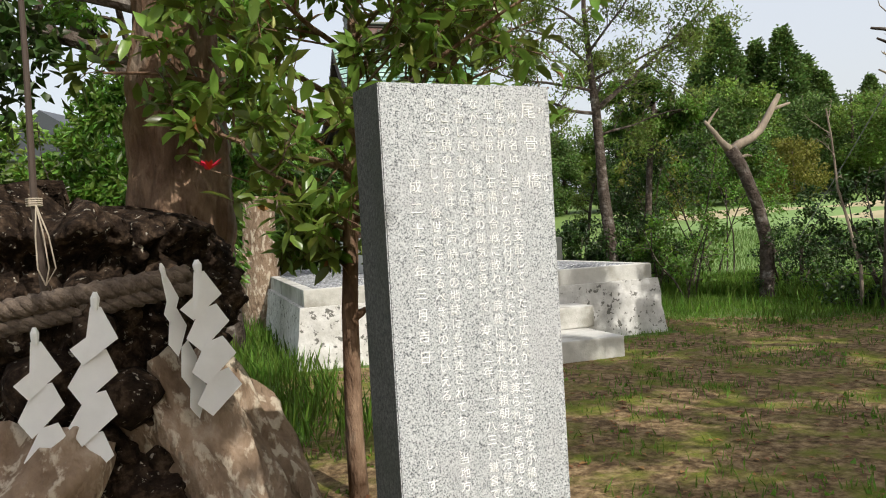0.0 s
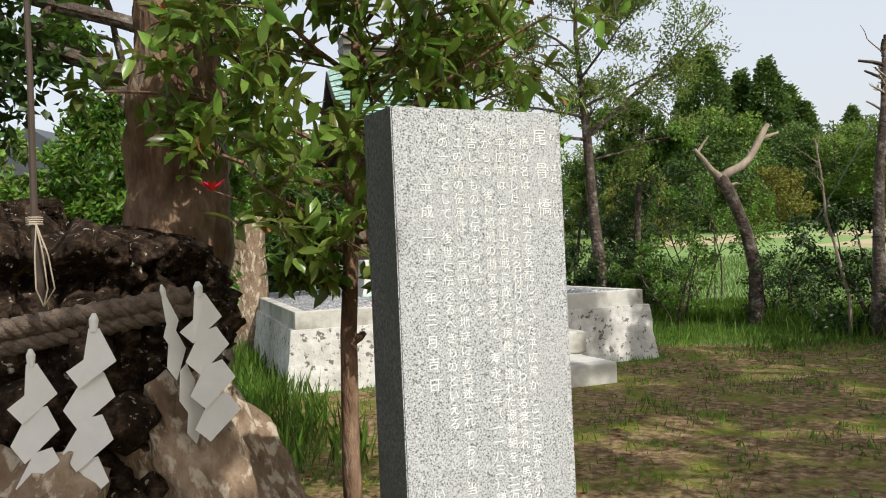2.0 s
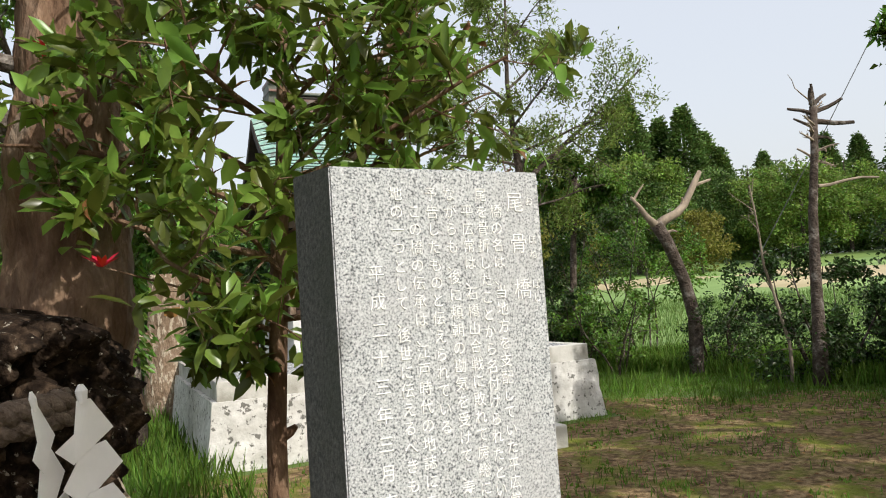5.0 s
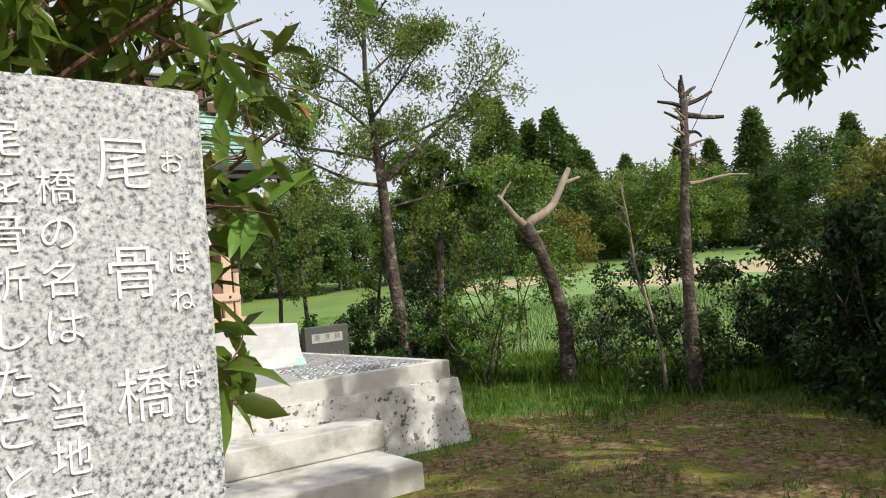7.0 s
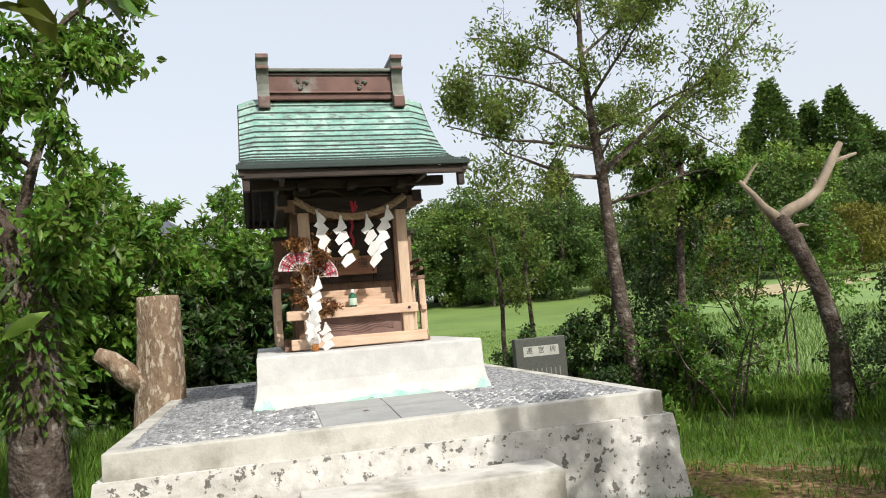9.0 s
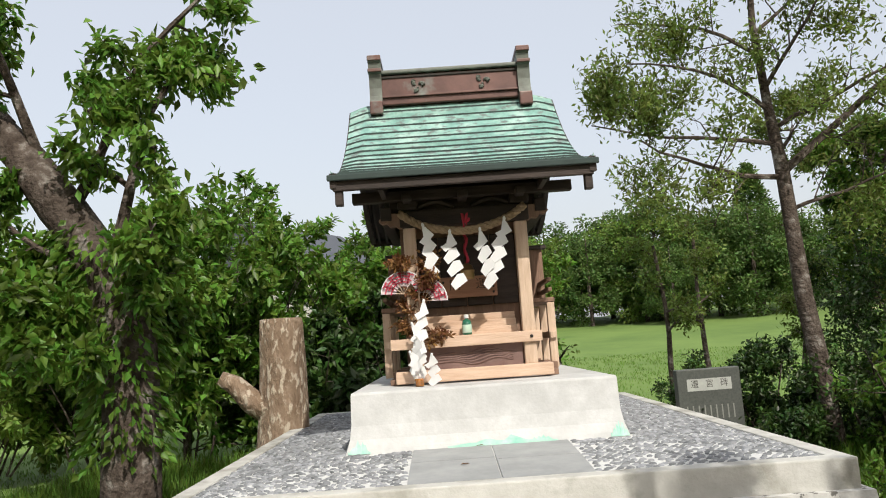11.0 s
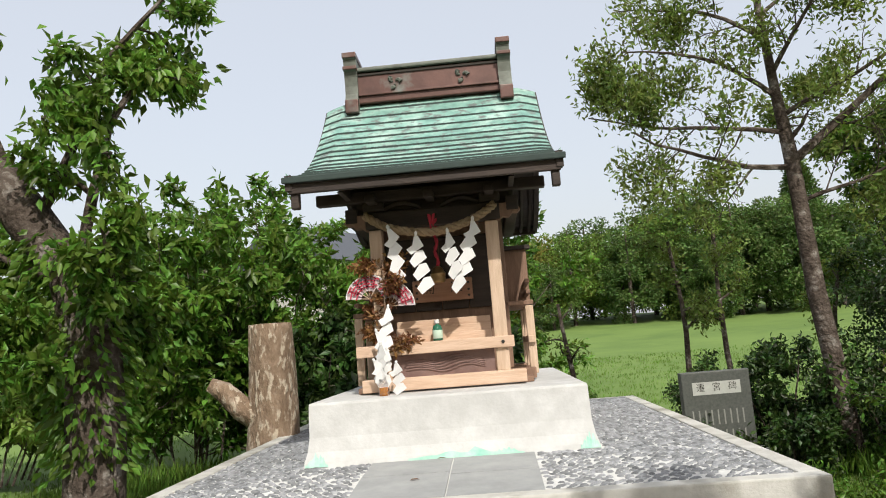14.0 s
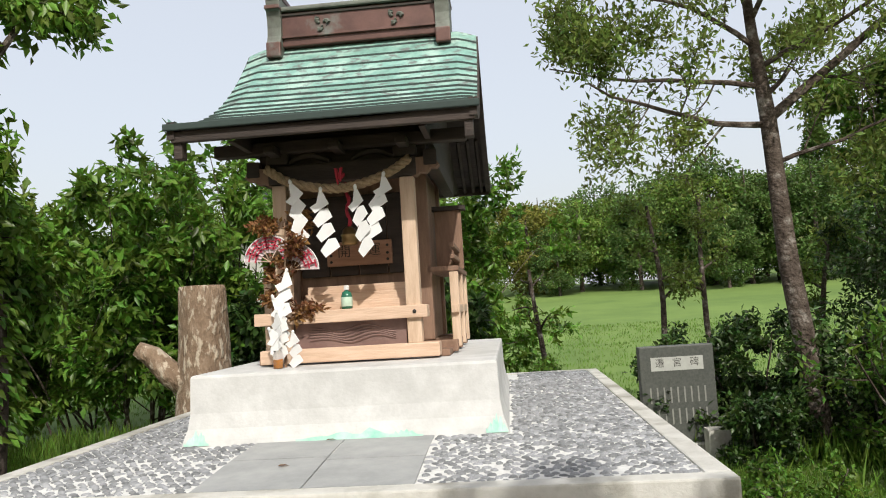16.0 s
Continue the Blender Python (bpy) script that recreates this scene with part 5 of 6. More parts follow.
part("fork", Geo().tube([(7.80, 9.45, 2.32), (7.63, 9.45, 2.47), (7.50, 9.44, 2.62), (7.36, 9.45, 2.77)], [0.075, 0.045, 0.035, 0.022], 9, True, 0.25), DEADWOOD, dead, "", True)
part("twig", Geo().tube([(8.64, 9.45, 2.96), (8.80, 9.45, 3.0), (8.97, 9.44, 3.05)], [0.035, 0.028, 0.018], 7), DEADWOOD, dead)
part("twig", Geo().tube([(7.40, 9.45, 2.72), (7.52, 9.46, 2.86), (7.62, 9.45, 2.97)], [0.025, 0.018, 0.009], 6), DEADWOOD, dead)
part("twig", Geo().tube([(8.30, 9.45, 2.56), (8.34, 9.42, 2.70), (8.32, 9.40, 2.76)], [0.03, 0.02, 0.012], 6), DEADWOOD, dead)
part("twig", Geo().tube([(7.92, 9.44, 2.2), (8.06, 9.40, 2.24), (8.14, 9.38, 2.22)], [0.03, 0.02, 0.01], 6), DEADWOOD, dead)

rng = np.random.default_rng(41)
snag = thing("dead_snag", "bare pollarded trunk with stubby branches on top", "dead tree")
part("trunk", Geo().tube([(8.15, 7.1, -0.2), (8.2, 7.1, 0.6), (8.25, 7.1, 1.4), (8.32, 7.1, 2.2), (8.46, 7.1, 3.0), (8.52, 7.1, 3.6)], [0.11, 0.08, 0.068, 0.058, 0.05, 0.046], 12, True, 0.25), BARK_GREY, snag, "", True)
sg, st_tips = Geo(), []
branches(rng, sg, [Vector((8.32, 7.1, 2.2)), Vector((8.46, 7.1, 3.0)), Vector((8.52, 7.1, 3.6))], [0.04, 0.04, 0.035], 1, 0.75, 0.26, 7, 0.05, st_tips, 0.25, 0.35)
part("twiggery", sg, DEADWOOD, snag, "bare grey twigs")
for z, dx, dz, ln, r in ((3.62, -0.2, 1.0, 0.22, 0.04), (3.6, 0.7, 0.7, 0.36, 0.035), (3.52, 1.0, 0.35, 0.42, 0.035), (3.4, 1.0, 0.0, 0.5, 0.04), (3.5, -0.8, 0.6, 0.32, 0.03), (3.3, -0.9, 0.4, 0.3, 0.025), (3.2, 0.9, -0.2, 0.4, 0.025), (2.55, 1.0, 0.06, 0.85, 0.025), (3.6, 0.2, 1.0, 0.3, 0.03), (2.9, -0.9, 0.3, 0.3, 0.02)):
    q, rr, _ = limb(rng, (8.50 - max(0, 3.0 - z) * 0.1, 7.1, z), (dx, rng.uniform(-0.5, 0.5), dz), ln, r, r * 0.55, 4, 0.16)
    part("stub", Geo().tube(q, rr, 7), DEADWOOD if z < 3.0 else BARK_GREY, snag)
q, rr, _ = limb(rng, (8.5, 7.1, 3.6), (-0.5, 0, 0.6), 0.55, 0.012, 0.003, 5, 0.2)
part("twig", Geo().tube(q, rr, 5), DEADWOOD, snag)

for k, (x0, y0, h) in enumerate(((8.25, 7.62, 2.9),)):
    ob = thing("bare_sapling", "thin bare grey sapling behind the snag", "dead tree")
    g, tips = Geo(), []
    q, rr, _ = limb(rng, (x0, y0, -0.2), (0.02, 0, 1), h, 0.028, 0.01, 8, 0.09)
    g.tube(q, rr, 7)
    branches(rng, g, q, rr, 1, 0.6, 0.22, 5, 0.05, tips, 0.2, 0.65)
    part("stem", g, DEADWOOD, ob)

wire = solid("guy_wire", Geo().tube([(8.0, 8.4, 0.9), (8.9, 7.2, 3.4), (9.6, 6.3, 5.4), (10.6, 5.0, 8.3)], [0.006] * 4, 5), WIRE, "thin grey stay wire slanting into the sky", "wire")


def shrub(name, label, x, y, r, h, n, leaf, material, seed, stems=7, z0=-0.15, size=(0.06, 0.03), per=6, level=1, low=0.06):
    rng = np.random.default_rng(seed)
    ob = thing(name, label, "shrub")
    g, tips = Geo(), []
    for k in range(stems):
        a = rng.uniform(0, 6.28)
        rr0 = rng.uniform(0, 0.35) * r
        p = (rr0 * math.cos(a), rr0 * math.sin(a), z0)
        d = (math.cos(a) * rng.uniform(0.15, 0.75) * r / h * 1.6, math.sin(a) * rng.uniform(0.15, 0.75) * r / h * 1.6, 1)
        q, rr, _ = limb(rng, p, d, h * rng.uniform(0.75, 1.1), 0.022, 0.006, 6, 0.12)
        g.tube(q, rr, 5)
        branches(rng, g, q, rr, level, 0.62, 0.40, n, 0.02, tips, 0.2, low)
    part("stem", g, BARK_GREY, ob)
    P, D = leaves_on(tips, per, rng, 0.05)
    part("foliage", leaf_mesh("foliage", P, D, size[0], size[1], material, rng, 0.5), None, ob)
    ob.matrix_basis = pose(x, y, 0)
    return ob


shrub("shrub", "straggly shrub with small leaves on the field bank", 7.75, 10.6, 0.8, 1.5, 4, 0.05, LEAF_MID, 51, 5, per=4, size=(0.085, 0.04), low=0.3)
shrub("shrub", "dark leafy shrub at the foot of the snag", 8.75, 7.5, 0.85, 2.2, 5, 0.05, LEAF_DARK, 52, 7, per=9, size=(0.08, 0.042))
shrub("shrub", "dark leafy shrub beside the snag", 9.9, 6.7, 1.0, 2.1, 6, 0.05, LEAF_DARK, 53, 8, per=10, size=(0.08, 0.042))
shrub("shrub", "tall dark evergreen shrub at the yard edge", 9.3, 5.2, 1.2, 2.3, 7, 0.05, LEAF_DARK, 54, 10, per=13, size=(0.09, 0.045))
shrub("shrub", "tall dark evergreen shrub in deep shade", 8.5, 3.6, 1.1, 2.1, 7, 0.05, LEAF_DARK, 55, 10, per=13, size=(0.09, 0.045))
shrub("shrub", "leafy shrub at the foot of the evergreen", 7.75, 12.1, 0.8, 1.5, 5, 0.05, LEAF_DARK, 56, 9, per=10, size=(0.085, 0.04))
shrub("shrub", "leafy shrub between the evergreen and dead tree", 7.5, 11.2, 0.45, 1.3, 4, 0.05, LEAF_MID, 57, 5, per=6, size=(0.08, 0.04))
shrub("shrub", "low green shrub behind the memorial stone", 6.3, 13.4, 0.9, 1.0, 5, 0.05, LEAF_DARK, 58, 8, per=9)
shrub("shrub", "bright green shrub behind the platform", 4.9, 14.2, 0.9, 0.95, 5, 0.05, LEAF_MID, 59, 8, per=8, size=(0.08, 0.04))
shrub("shrub", "leafy shrub beside the dead tree", 8.95, 9.5, 0.5, 1.35, 5, 0.05, LEAF_DARK, 60, 5, per=8)
shrub("shrub", "dense dark shrub behind the memorial stone", 6.75, 12.9, 0.85, 1.45, 6, 0.05, LEAF_DARK, 62, 10, per=14, size=(0.08, 0.042))
shrub("shrub", "dark undergrowth beside the memorial stone", 6.5, 11.7, 0.5, 0.75, 5, 0.05, LEAF_DARK, 63, 8, per=12, size=(0.07, 0.04))
shrub("shrub", "tall straggly shrub with bare limbs on the field edge", 9.9, 14.0, 1.2, 3.4, 6, 0.05, LEAF_DARK, 64, 6, per=8, size=(0.09, 0.045), low=0.45)
shrub("shrub", "tall leafy shrub on the field edge", 11.6, 14.6, 1.4, 3.6, 6, 0.05, LEAF_MID, 65, 6, per=8, size=(0.09, 0.045), low=0.4)
shrub("shrub", "low green shrub at the platform side", 6.3, 10.2, 0.55, 0.5, 4, 0.05, LEAF_MID, 61, 6, per=6)
for k, (x, y, r, h, m) in enumerate(((-1.6, 15.5, 1.5, 3.0, LEAF_MID), (-0.2, 17.0, 1.5, 3.3, LEAF_MID), (1.2, 17.5, 1.4, 2.5, LEAF_MID), (2.3, 18.5, 1.5, 3.5, LEAF_MID), (-3.4, 17, 1.8, 3.2, LEAF_FAR), (-5.5, 16, 2.0, 3.0, LEAF_FAR), (0.6, 15.6, 1.1, 1.7, LEAF_DARK), (1.9, 15.8, 1.2, 2.0, LEAF_DARK),
                                 (-7.5, 14, 2.0, 2.8, LEAF_FAR))):
    shrub("shrub", "full green shrub behind the platform" if x > -1 else "full green shrub beyond the cherry tree", x, y, r * 1.1, h * (1.35 if y > 14 else 1), 6, 0.05, m, 80 + k, 10, per=11, size=(0.19, 0.085) if y > 15 else (0.13, 0.065))
for k, (x, y, h, lean) in enumerate(((4.85, 15.2, 2.6, -0.2), (6.5, 15.5, 3.4, -0.1), (7.12, 15.5, 3.7, -0.02), (8.6, 15.8, 3.0, 0.1))):
    rng = np.random.default_rng(100 + k)
    ob = thing("young_tree", "thin young tree with a leafy top on the field edge", "tree", "young trees on the field edge")
    g, tips = Geo(), []
    q, rr, _ = limb(rng, (x, y, -0.4), (lean, 0, 1), h, 0.06, 0.025, 7, 0.05)
    g.tube(q, rr, 7)
    branches(rng, g, q, rr, 1, 0.6, 0.2, 5, 0.03, tips, 0.2, 0.55)
    part("trunk", g, BARK_GREY, ob)
    P, D = leaves_on(tips, 1 if k == 0 else 12, rng, 0.08)
    part("crown", leaf_mesh("crown", P, D, 0.09, 0.04, LEAF_FINE, rng, 0.4), None, ob)


def shade_tree(name, label, base, crown, radius, seed, low=(), n=7, material=LEAF_MID, per=12, thick=1.0):
    """A tree whose boughs hang over the yard."""
    rng = np.random.default_rng(seed)
    ob = thing(name, label, "tree")
    b, c = Vector(base), Vector(crown)
    q = [b, b.lerp(c, 0.3) + Vector((0.05, 0, 0)), b.lerp(c, 0.6), b.lerp(c, 0.9), c]
    part("trunk", Geo().tube(q, [r * thick for r in (0.2, 0.17, 0.14, 0.10, 0.07)], 12, True, 0.2), BARK_GREY, ob, "", True)
    g, tips = Geo(), []
    for k in range(n):
        a = 2 * math.pi * (k + rng.uniform(0, 0.6)) / n
        q, rr, _ = limb(rng, b.lerp(c, rng.uniform(0.75, 1.0)), (math.cos(a), math.sin(a), rng.uniform(-0.05, 0.5)), radius * rng.uniform(0.75, 1.1), 0.05, 0.012, 6, 0.12)
        g.tube(q, rr, 6)
        branches(rng, g, q, rr, 1, 0.6, 0.36, 6, -0.02, tips, 0.2, 0.2)
    for p, r in low:
        p = Vector(p)
        s = b.lerp(c, 0.85)
        q = [s.lerp(p, u) + Vector((0, 0, 0.5 * math.sin(math.pi * u))) for u in (0, 0.25, 0.5, 0.75, 1)]
        g.tube(q, [0.05, 0.04, 0.03, 0.02, 0.008], 6)
        branches(rng, g, q, [0.05, 0.04, 0.03, 0.02, 0.008], 1, 0.6, r, 7, -0.06, tips, 0.2, 0.6)
    part("branchwork", g, BARK_GREY, ob)
    P, D = leaves_on(tips, per, rng, 0.06)
    D[:, 2] -= 0.45
    part("crown", leaf_mesh("crown", P, D, 0.10, 0.048, material, rng, 0.5, 0.25, False, 0.2), None, ob)
    return ob


shade_tree("cherry_tree", "cherry tree with boughs hanging over the yard", (8.3, 0.8, -0.1), (7.4, 0.9, 4.8), 3.0, 61, (((5.7, 4.2, 3.05), 0.14), ((6.3, 4.4, 3.25), 0.14), ((5.9, 3.6, 3.1), 0.14)), n=14, per=27)
shade_tree("cherry_tree", "cherry tree whose crown shades the root mass", (-1.6, -1.3, -0.1), (0.5, -0.15, 4.3), 1.1, 62, n=15, per=36)
shade_tree("cherry_tree", "cherry tree shading the front of the yard", (4.9, -1.8, -0.1), (5.2, -0.7, 4.9), 2.2, 63, n=11, per=20)

shade_tree("broadleaf_tree", "small tree with a dense rounded green crown by the field", (8.7, 13.5, -0.4), (9.3, 13.5, 4.2), 1.0, 64, n=11, per=11, thick=0.45)

# ---- woods in the distance ----


def wood_tree(seed, h, r, material, conifer=False, leaf=0.25, n=9500):
    rng = np.random.default_rng(seed)
    ob = thing("cedar_tree" if conifer else "woodland_tree", "tall dark pointed cedar in the far wood" if conifer else "full green broadleaf tree in the far wood", "tree", "far wood")
    part("trunk", Geo().tube([(0, 0, -0.5), (0.05, 0, h * 0.4), (0, 0, h * 0.75), (0, 0, h * 0.95)], [0.022 * h, 0.017 * h, 0.010 * h, 0.003 * h], 7), BARK_GREY, ob)
    if conifer:
        u = rng.uniform(0.0, 1, n) ** 1.25
        tier = np.round(u * 15) / 15
        z = h * (0.10 + 0.9 * u)
        rad = r * (1 - u) ** 0.75 * (0.35 + 0.65 * rng.random(n) ** 0.5)
        k = rng.integers(0, 9, n)
        a = k * 0.698 + tier * 37 + rng.normal(size=n) * 0.22
        rad = rad * (0.72 + 0.5 * np.abs(np.sin(k * 2.3 + tier * 41)))
        z = z - rad * 0.25
        P = np.stack([np.cos(a) * rad, np.sin(a) * rad, z], 1) + rng.normal(size=(n, 3)) * 0.16
        D = np.stack([np.cos(a), np.sin(a), 0.35 + 0 * a], 1) + rng.normal(size=(n, 3)) * 0.4
    else:
        m = 64
        c = unit(rng.normal(size=(m, 3)))
        c[:, 2] = c[:, 2] * 0.95
        c *= rng.uniform(0.55, 1.0, (m, 1))
        C = np.stack([c[:, 0] * r, c[:, 1] * r, h * 0.5 + c[:, 2] * h * 0.5], 1)
        i = rng.integers(0, m, n)
        off = unit(rng.normal(size=(n, 3))) * (rng.random((n, 1)) ** 0.5) * r * 0.27
        off[:, 2] *= 0.62
        P, D = C[i] + off, unit(off) + rng.normal(size=(n, 3)) * 0.5
    part("crown", leaf_mesh("crown", P, D, leaf, leaf * 0.6, material, rng, 0.45, 0.25, False, 0.15), None, ob)
    return ob


rng = np.random.default_rng(77)
kinds = [wood_tree(200, 9.0, 3.0, LEAF_FAR), wood_tree(201, 7.5, 3.2, LEAF_FAR), wood_tree(202, 8.0, 2.8, LEAF_CEDAR), wood_tree(203, 6.0, 2.6, LEAF_YELLOW, n=6500), wood_tree(204, 12.0, 3.0, LEAF_CEDAR, True, 0.32, n=13000), wood_tree(205, 10.5, 2.6, LEAF_CEDAR, True, 0.32, n=11000)]


def polar(az, d):
    return 1 + d * math.sin(radians(az)), 1 + d * math.cos(radians(az))


def plant(kind, az, d, s):
    x, y = polar(az, d)
    return x, y, ground_z(x, y) - 0.2, rng.uniform(0, 360), s


plan = []
for az in range(-52, 20, 5):
    plan.append((rng.choice([0, 1, 2]), az + rng.uniform(-1.5, 1.5), 46 + rng.uniform(-4, 6), rng.uniform(0.55, 0.85)))
    plan.append((rng.choice([0, 1, 2, 1]), az + 2.5, 60, rng.uniform(0.8, 1.1)))
for az in range(8, 44, 2):
    plan.append((rng.choice([0, 1, 2, 2]), az + rng.uniform(-1, 1), 54 + rng.uniform(-2, 6), rng.uniform(0.85, 1.12)))
for az in range(44, 74, 3):
    plan.append((rng.choice([0, 1, 2, 2]), az + rng.uniform(-1, 1), 62 + rng.uniform(-4, 6), rng.uniform(0.85, 1.15)))
    plan.append((rng.choice([2, 5, 2]), az + 1.5, 74, rng.uniform(1.0, 1.25)))
for az, d, s in ((39.1, 80, 1.56), (41.5, 82, 1.36), (43.2, 80, 1.40), (44.6, 84, 1.22), (40.3, 84, 1.30), (45.6, 83, 1.05), (37.6, 84, 1.30), (24, 66, 0.95), (48.5, 74, 0.85), (52.5, 72, 0.9), (54.5, 74, 0.88), (57.5, 76, 0.9), (63.5, 72, 0.75)):
    plan.append((4, az, d, s))
for az, d, s in ((43.5, 50, 0.75), (34, 40, 0.8), (5, 52, 1.1), (66, 26, 0.8)):
    plan.append((3, az, d, s))
used = set()
for k, az, d, s in plan:
    if -15 < az < -4.5:
        continue
    x, y, z, w, s = plant(k, az, d, s)
    m = pose(x, y, z, 0, 0, w)
    if k not in used:
        used.add(k)
        kinds[k].scale = (s, s, s)
        kinds[k].matrix_basis = m @ Matrix.Scale(s, 4)
    else:
        ob = copy_thing(kinds[k], m)
        ob.scale = (s, s, s)

# hills and a house far off
hill = Geo()
hv = []
for j in range(6):
    for i in range(61):
        az = -75 + 150 * i / 60
        d = 130 + 34 * j
        x, y = polar(az, d)
        hv.append((x, y, -1 + (9 + 7 * noise.noise(Vector((az * 0.05, 2, 0))) + 3 * noise.noise(Vector((az * 0.3, 5, 0)))) * math.sin(math.pi * min(1, j / 4) / 2)))
hill.add(hv, [(j * 61 + i, j * 61 + i + 1, (j + 1) * 61 + i + 1, (j + 1) * 61 + i) for j in range(5) for i in range(60)])
solid("backdrop", hill, LEAF_FAR, "low wooded hills on the horizon", "hills", kind="structure", smooth=True)
house = thing("house", "far house with a dark tiled gable roof", "house")
part("wall", Geo().box(-3.5, -3, -1, 3.5, 3, 3.4), WALLPAINT, house)
g = Geo()
g.add([(-4.2, -3.6, 3.2), (4.2, -3.6, 3.2), (4.2, 3.6, 3.2), (-4.2, 3.6, 3.2), (-4.2, 0, 5.4), (4.2, 0, 5.4)], [(0, 1, 5, 4), (2, 3, 4, 5), (0, 4, 3), (1, 2, 5), (0, 3, 2, 1)])
part("roof", g, SLATE, house, "dark tiled roof")
part("window", Geo().box(-0.8, -3.05, 1.0, 0.8, -2.98, 2.2), IRON, house)
hx, hy = polar(-8.0, 41)
house.matrix_basis = pose(hx, hy, ground_z(hx, hy) + 1.3, 0, 0, 62)

# ---- grass, rice, litter ----


def blades(name, label, P, h, w, material, seed, per=7, spread=0.05, kind="stuff", category="grass"):
    rng = np.random.default_rng(seed)
    B = np.repeat(P, per, 0)
    B[:, :2] += rng.normal(size=(len(B), 2)) * spread
    a = rng.uniform(0, 2 * math.pi, len(B))
    lean = rng.uniform(0.1, 0.6, len(B))
    D = np.stack([np.cos(a) * lean, np.sin(a) * lean, np.ones(len(B))], 1)
    me = leaf_mesh(name, B, D, h, w, material, rng, 0.0, 0.2, False, 0.12)
    return tagged(new(name, me), label, category, kind=kind)


def scatter(n, x0, x1, y0, y1, seed, keep):
    rng = np.random.default_rng(seed)
    out = []
    for x, y in zip(rng.uniform(x0, x1, n), rng.uniform(y0, y1, n)):
        if PX0 - 0.12 < x < PX1 + 0.12 and PY0 - 0.08 < y < PY1 + 0.1 or 2.1 < x < 4.1 and 6.45 < y < 7.8:
            continue
        if rng.random() < keep(x, y):
            out.append((x, y, ground_z(x, y) - 0.02))
    return np.array(out)


blades("grass", "tufts of fresh green grass on the yard", scatter(30000, -3, 11, 1.5, 15, 301, lambda x, y: path_open(x, y) * 0.8), 0.085, 0.011, GRASS, 302, 8, 0.09)
blades("tall_grass", "tall grass along the field bank", scatter(9000, 4.5, 12, 6.5, 16.5, 303, lambda x, y: 0.8 if -2.2 < off_yard(x, y) < 1.2 else 0.02), 0.30, 0.016, GRASS, 304, 7, 0.08)
blades("tall_grass", "tall grass round the platform's shaded side", scatter(2600, -3.5, 1.0, 4.6, 15, 305, lambda x, y: 0.5), 0.30, 0.012, GRASS, 306, 7, 0.08)
blades("weeds", "broad-leaved weeds in the yard", scatter(2200, 0, 9, 2, 10, 307, lambda x, y: 0.16 + 0.3 * path_open(x, y)), 0.05, 0.03, GRASS, 308, 6, 0.03)
rice = []
r8 = np.random.default_rng(310)
for i in range(150):
    for j in range(120):
        x, y = 8 + i * 0.20, 4 + j * 0.34
        if 1.2 < off_yard(x, y) < 17 and math.atan2(x - 1, y - 1) > radians(30):
            rice.append((x + r8.normal() * 0.02, y + r8.normal() * 0.02, ground_z(x, y)))
blades("rice_plants", "rows of young rice plants in the field", np.array(rice), 0.28, 0.016, RICE, 311, 5, 0.03, category="rice")
mea = scatter(9000, -8, 16, 15.5, 32, 312, lambda x, y: 0.8 if off_yard(x, y) > 1 and math.atan2(x - 1, y - 1) < radians(33) else 0)
blades("meadow_grass", "green crop in the field behind the shrine", mea, 0.11, 0.016, GRASS, 313, 4, 0.1)
# fallen leaves
r9 = np.random.default_rng(320)
n = 1500
L = np.stack([r9.uniform(0.2, 8.5, n), r9.uniform(2, 8.5, n)], 1)
L = np.array([(x, y, ground_z(x, y) + 0.008) for x, y in L if not (PX0 - 0.2 < x < PX1 + 0.2 and y > 6.4)])
a = r9.uniform(0, 6.28, len(L))
tagged(new("fallen_leaves", leaf_mesh("fallen_leaves", L, np.stack([np.cos(a), np.sin(a), 0.1 + 0 * a], 1), 0.055, 0.026, LEAF_BROWN, r9, 0.9, 0.3)), "dry brown leaves scattered on the earth", "leaves", kind="stuff")
for x, y in ((2.80, 8.28), (2.93, 8.86)):
    solid("fallen_leaf", leaf_mesh("fallen_leaf", np.array([[x, y, top_z(x, y) + 0.02]]), np.array([[1.0, 0.4, 0.1]]), 0.09, 0.035, LEAF_BROWN, r9, 0.9, 0.4, True), None, "curled brown leaf lying on the grey slab", "leaf", "leaves on the slab")

# ---- pebbles set in the platform, last ----


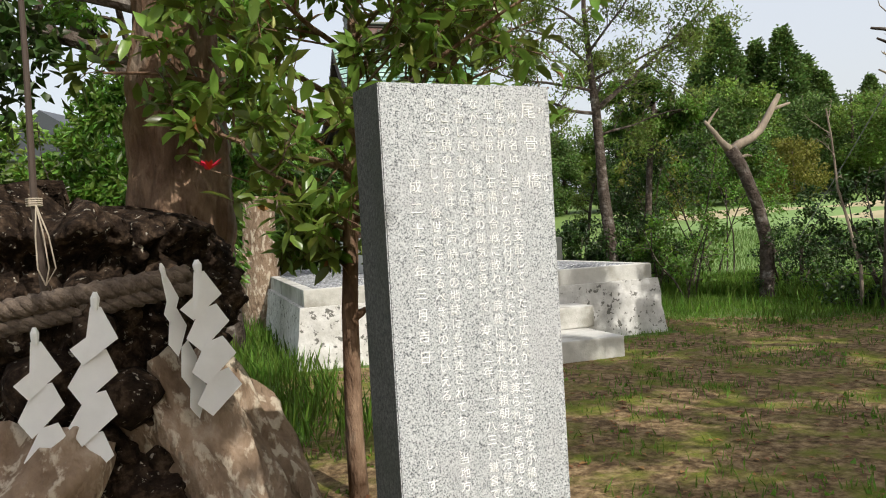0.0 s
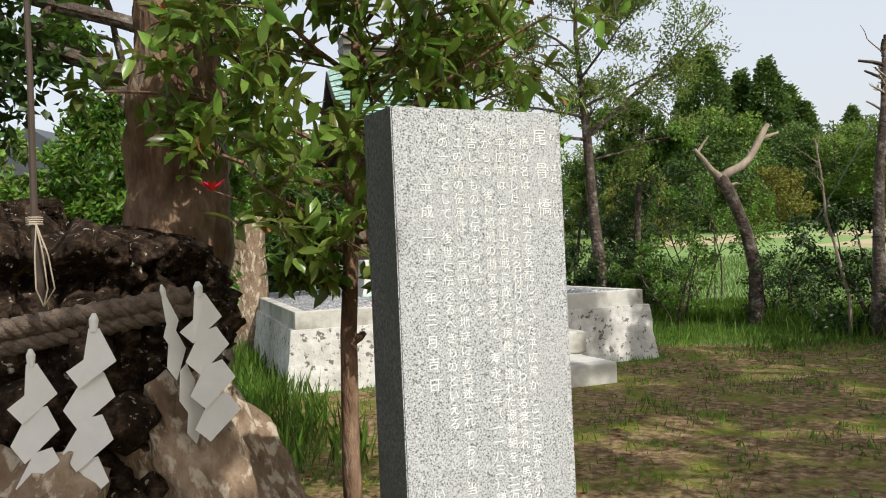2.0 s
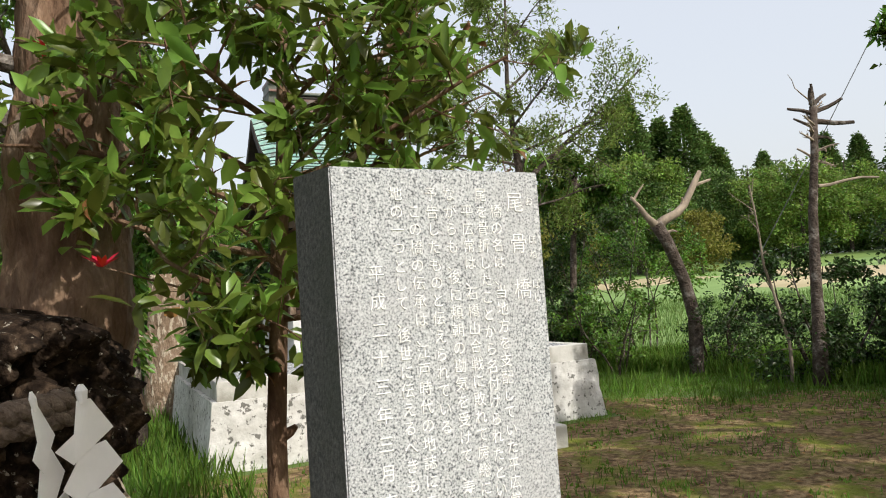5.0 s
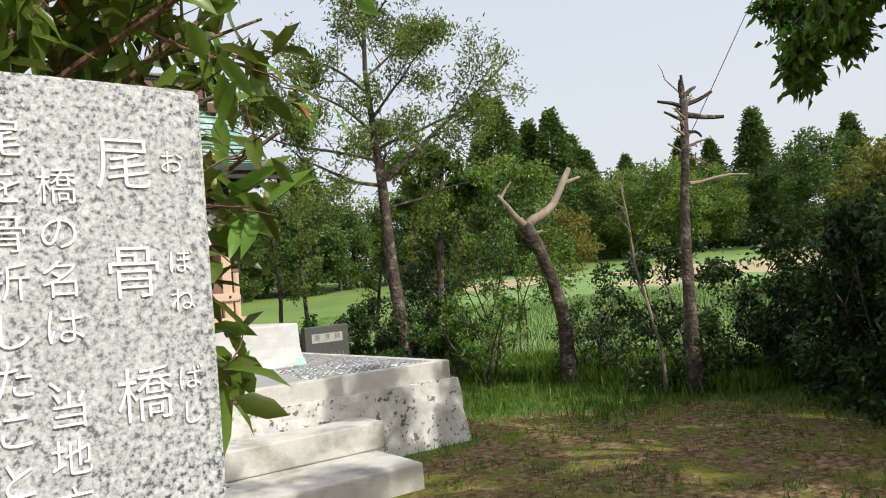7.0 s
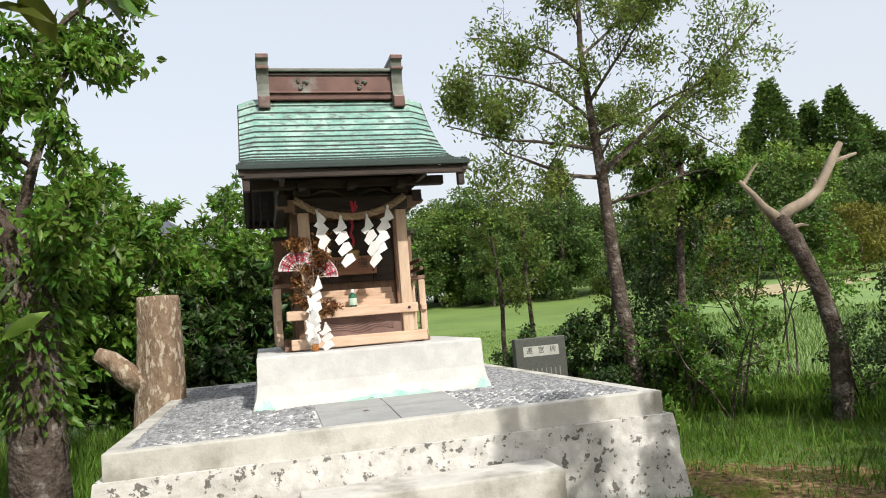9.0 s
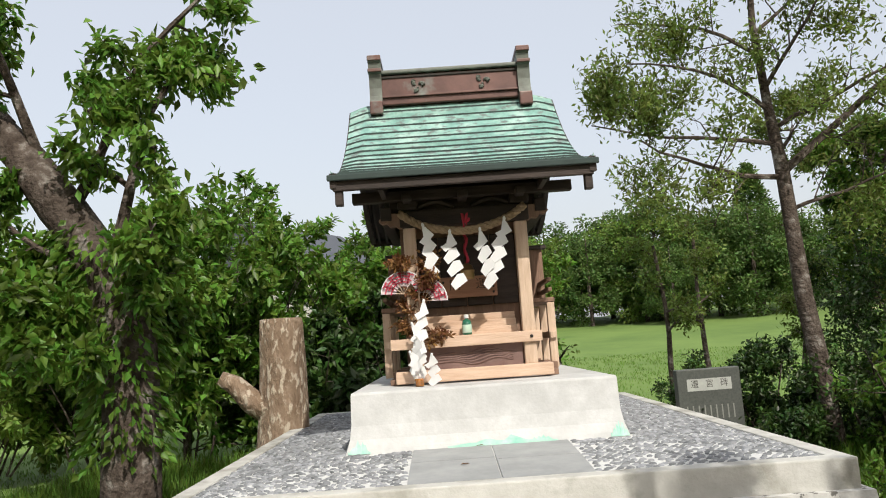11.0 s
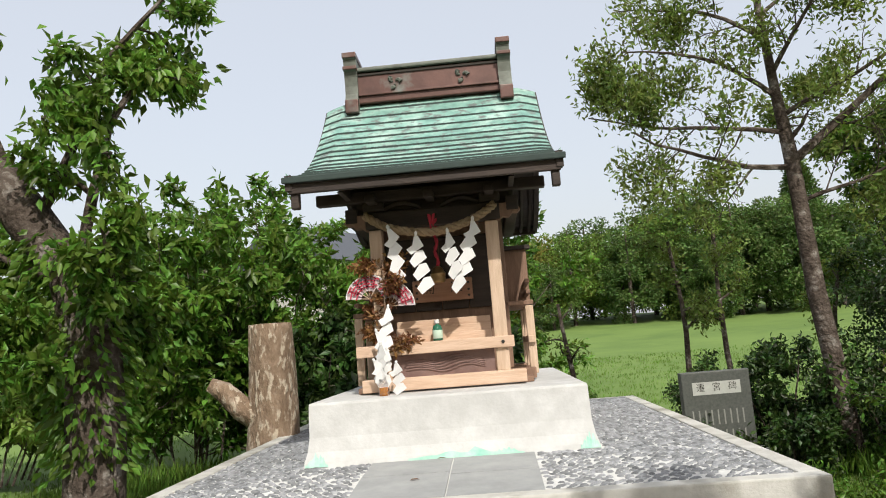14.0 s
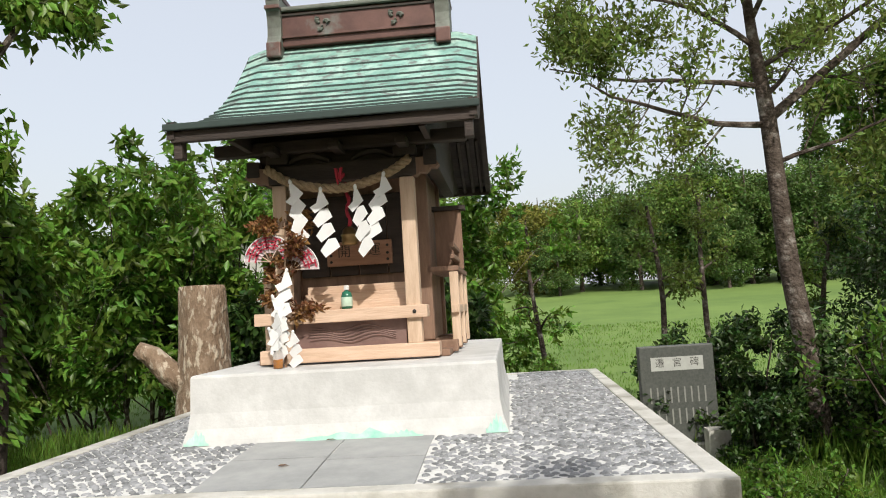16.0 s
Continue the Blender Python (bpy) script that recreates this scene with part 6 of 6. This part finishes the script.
def pebble_kind(seed):
    rng = np.random.default_rng(seed)
    g = Geo()
    k = 7
    rad = [1 + rng.uniform(-0.16, 0.16) for _ in range(k)]
    v = []
    for z, s in ((-0.25, 1.0), (0.22, 0.93), (0.42, 0.55)):
        v += [(0.5 * s * rad[i] * math.cos(2 * math.pi * i / k), 0.5 * s * rad[i] * math.sin(2 * math.pi * i / k), z) for i in range(k)]
    v.append((0, 0, 0.5))
    f = [(r * k + i, r * k + (i + 1) % k, (r + 1) * k + (i + 1) % k, (r + 1) * k + i) for r in (0, 1) for i in range(k)] + [(2 * k + i, 2 * k + (i + 1) % k, 3 * k) for i in range(k)]
    return v, f


pk = [pebble_kind(400 + k) for k in range(6)]
pmesh = []
for v, f in pk:
    g = Geo()
    g.add(v, f)
    pmesh.append(g.mesh("pebble", PEBBLE_ONE, True))
rp = np.random.default_rng(410)
rest, singles = Geo(), 0
y = PY0 + rim_w + 0.03
row = 0
while y < PY1 - rim_w - 0.02:
    x = PX0 + rim_w + 0.03 + (0.03 if row % 2 else 0)
    while x < PX1 - rim_w - 0.02:
        px, py = x + rp.normal() * 0.006, y + rp.normal() * 0.006
        on_slab = 2.44 < px < 3.64 and py < 8.95
        on_ped = DX0 - 0.01 < px < DX1 + 0.01 and DY0 - 0.01 < py < DY1
        hidden = py > 12.1 and 1.6 < px < 4.2
        if not on_slab and not on_ped and not hidden and rp.random() < 0.93:
            sx, sy, sz, w = rp.uniform(0.044, 0.064), rp.uniform(0.027, 0.038), rp.uniform(0.024, 0.034), rp.normal() * 0.5
            z = top_z(px, py) - 0.001
            if px > 3.62 and py < 8.75 and singles < 290:
                ob = new("pebble", pmesh[int(rp.integers(6))])
                ob.parent = platform
                ob.matrix_local = pose(px, py, z, 0, 0, math.degrees(w)) @ Matrix.Diagonal((sx, sy, sz, 1))
                singles += 1
            else:
                v, f = pk[int(rp.integers(6))]
                c, s = math.cos(w), math.sin(w)
                rest.add([(px + a * sx * c - b * sy * s, py + a * sx * s + b * sy * c, z + h * sz) for a, b, h in v], f)
        x += 0.064
    y += 0.043
    row += 1
part("pebble_bedding", rest, PEBBLE, platform, "dark beach pebbles set in rows", True)["kind"] = "stuff"
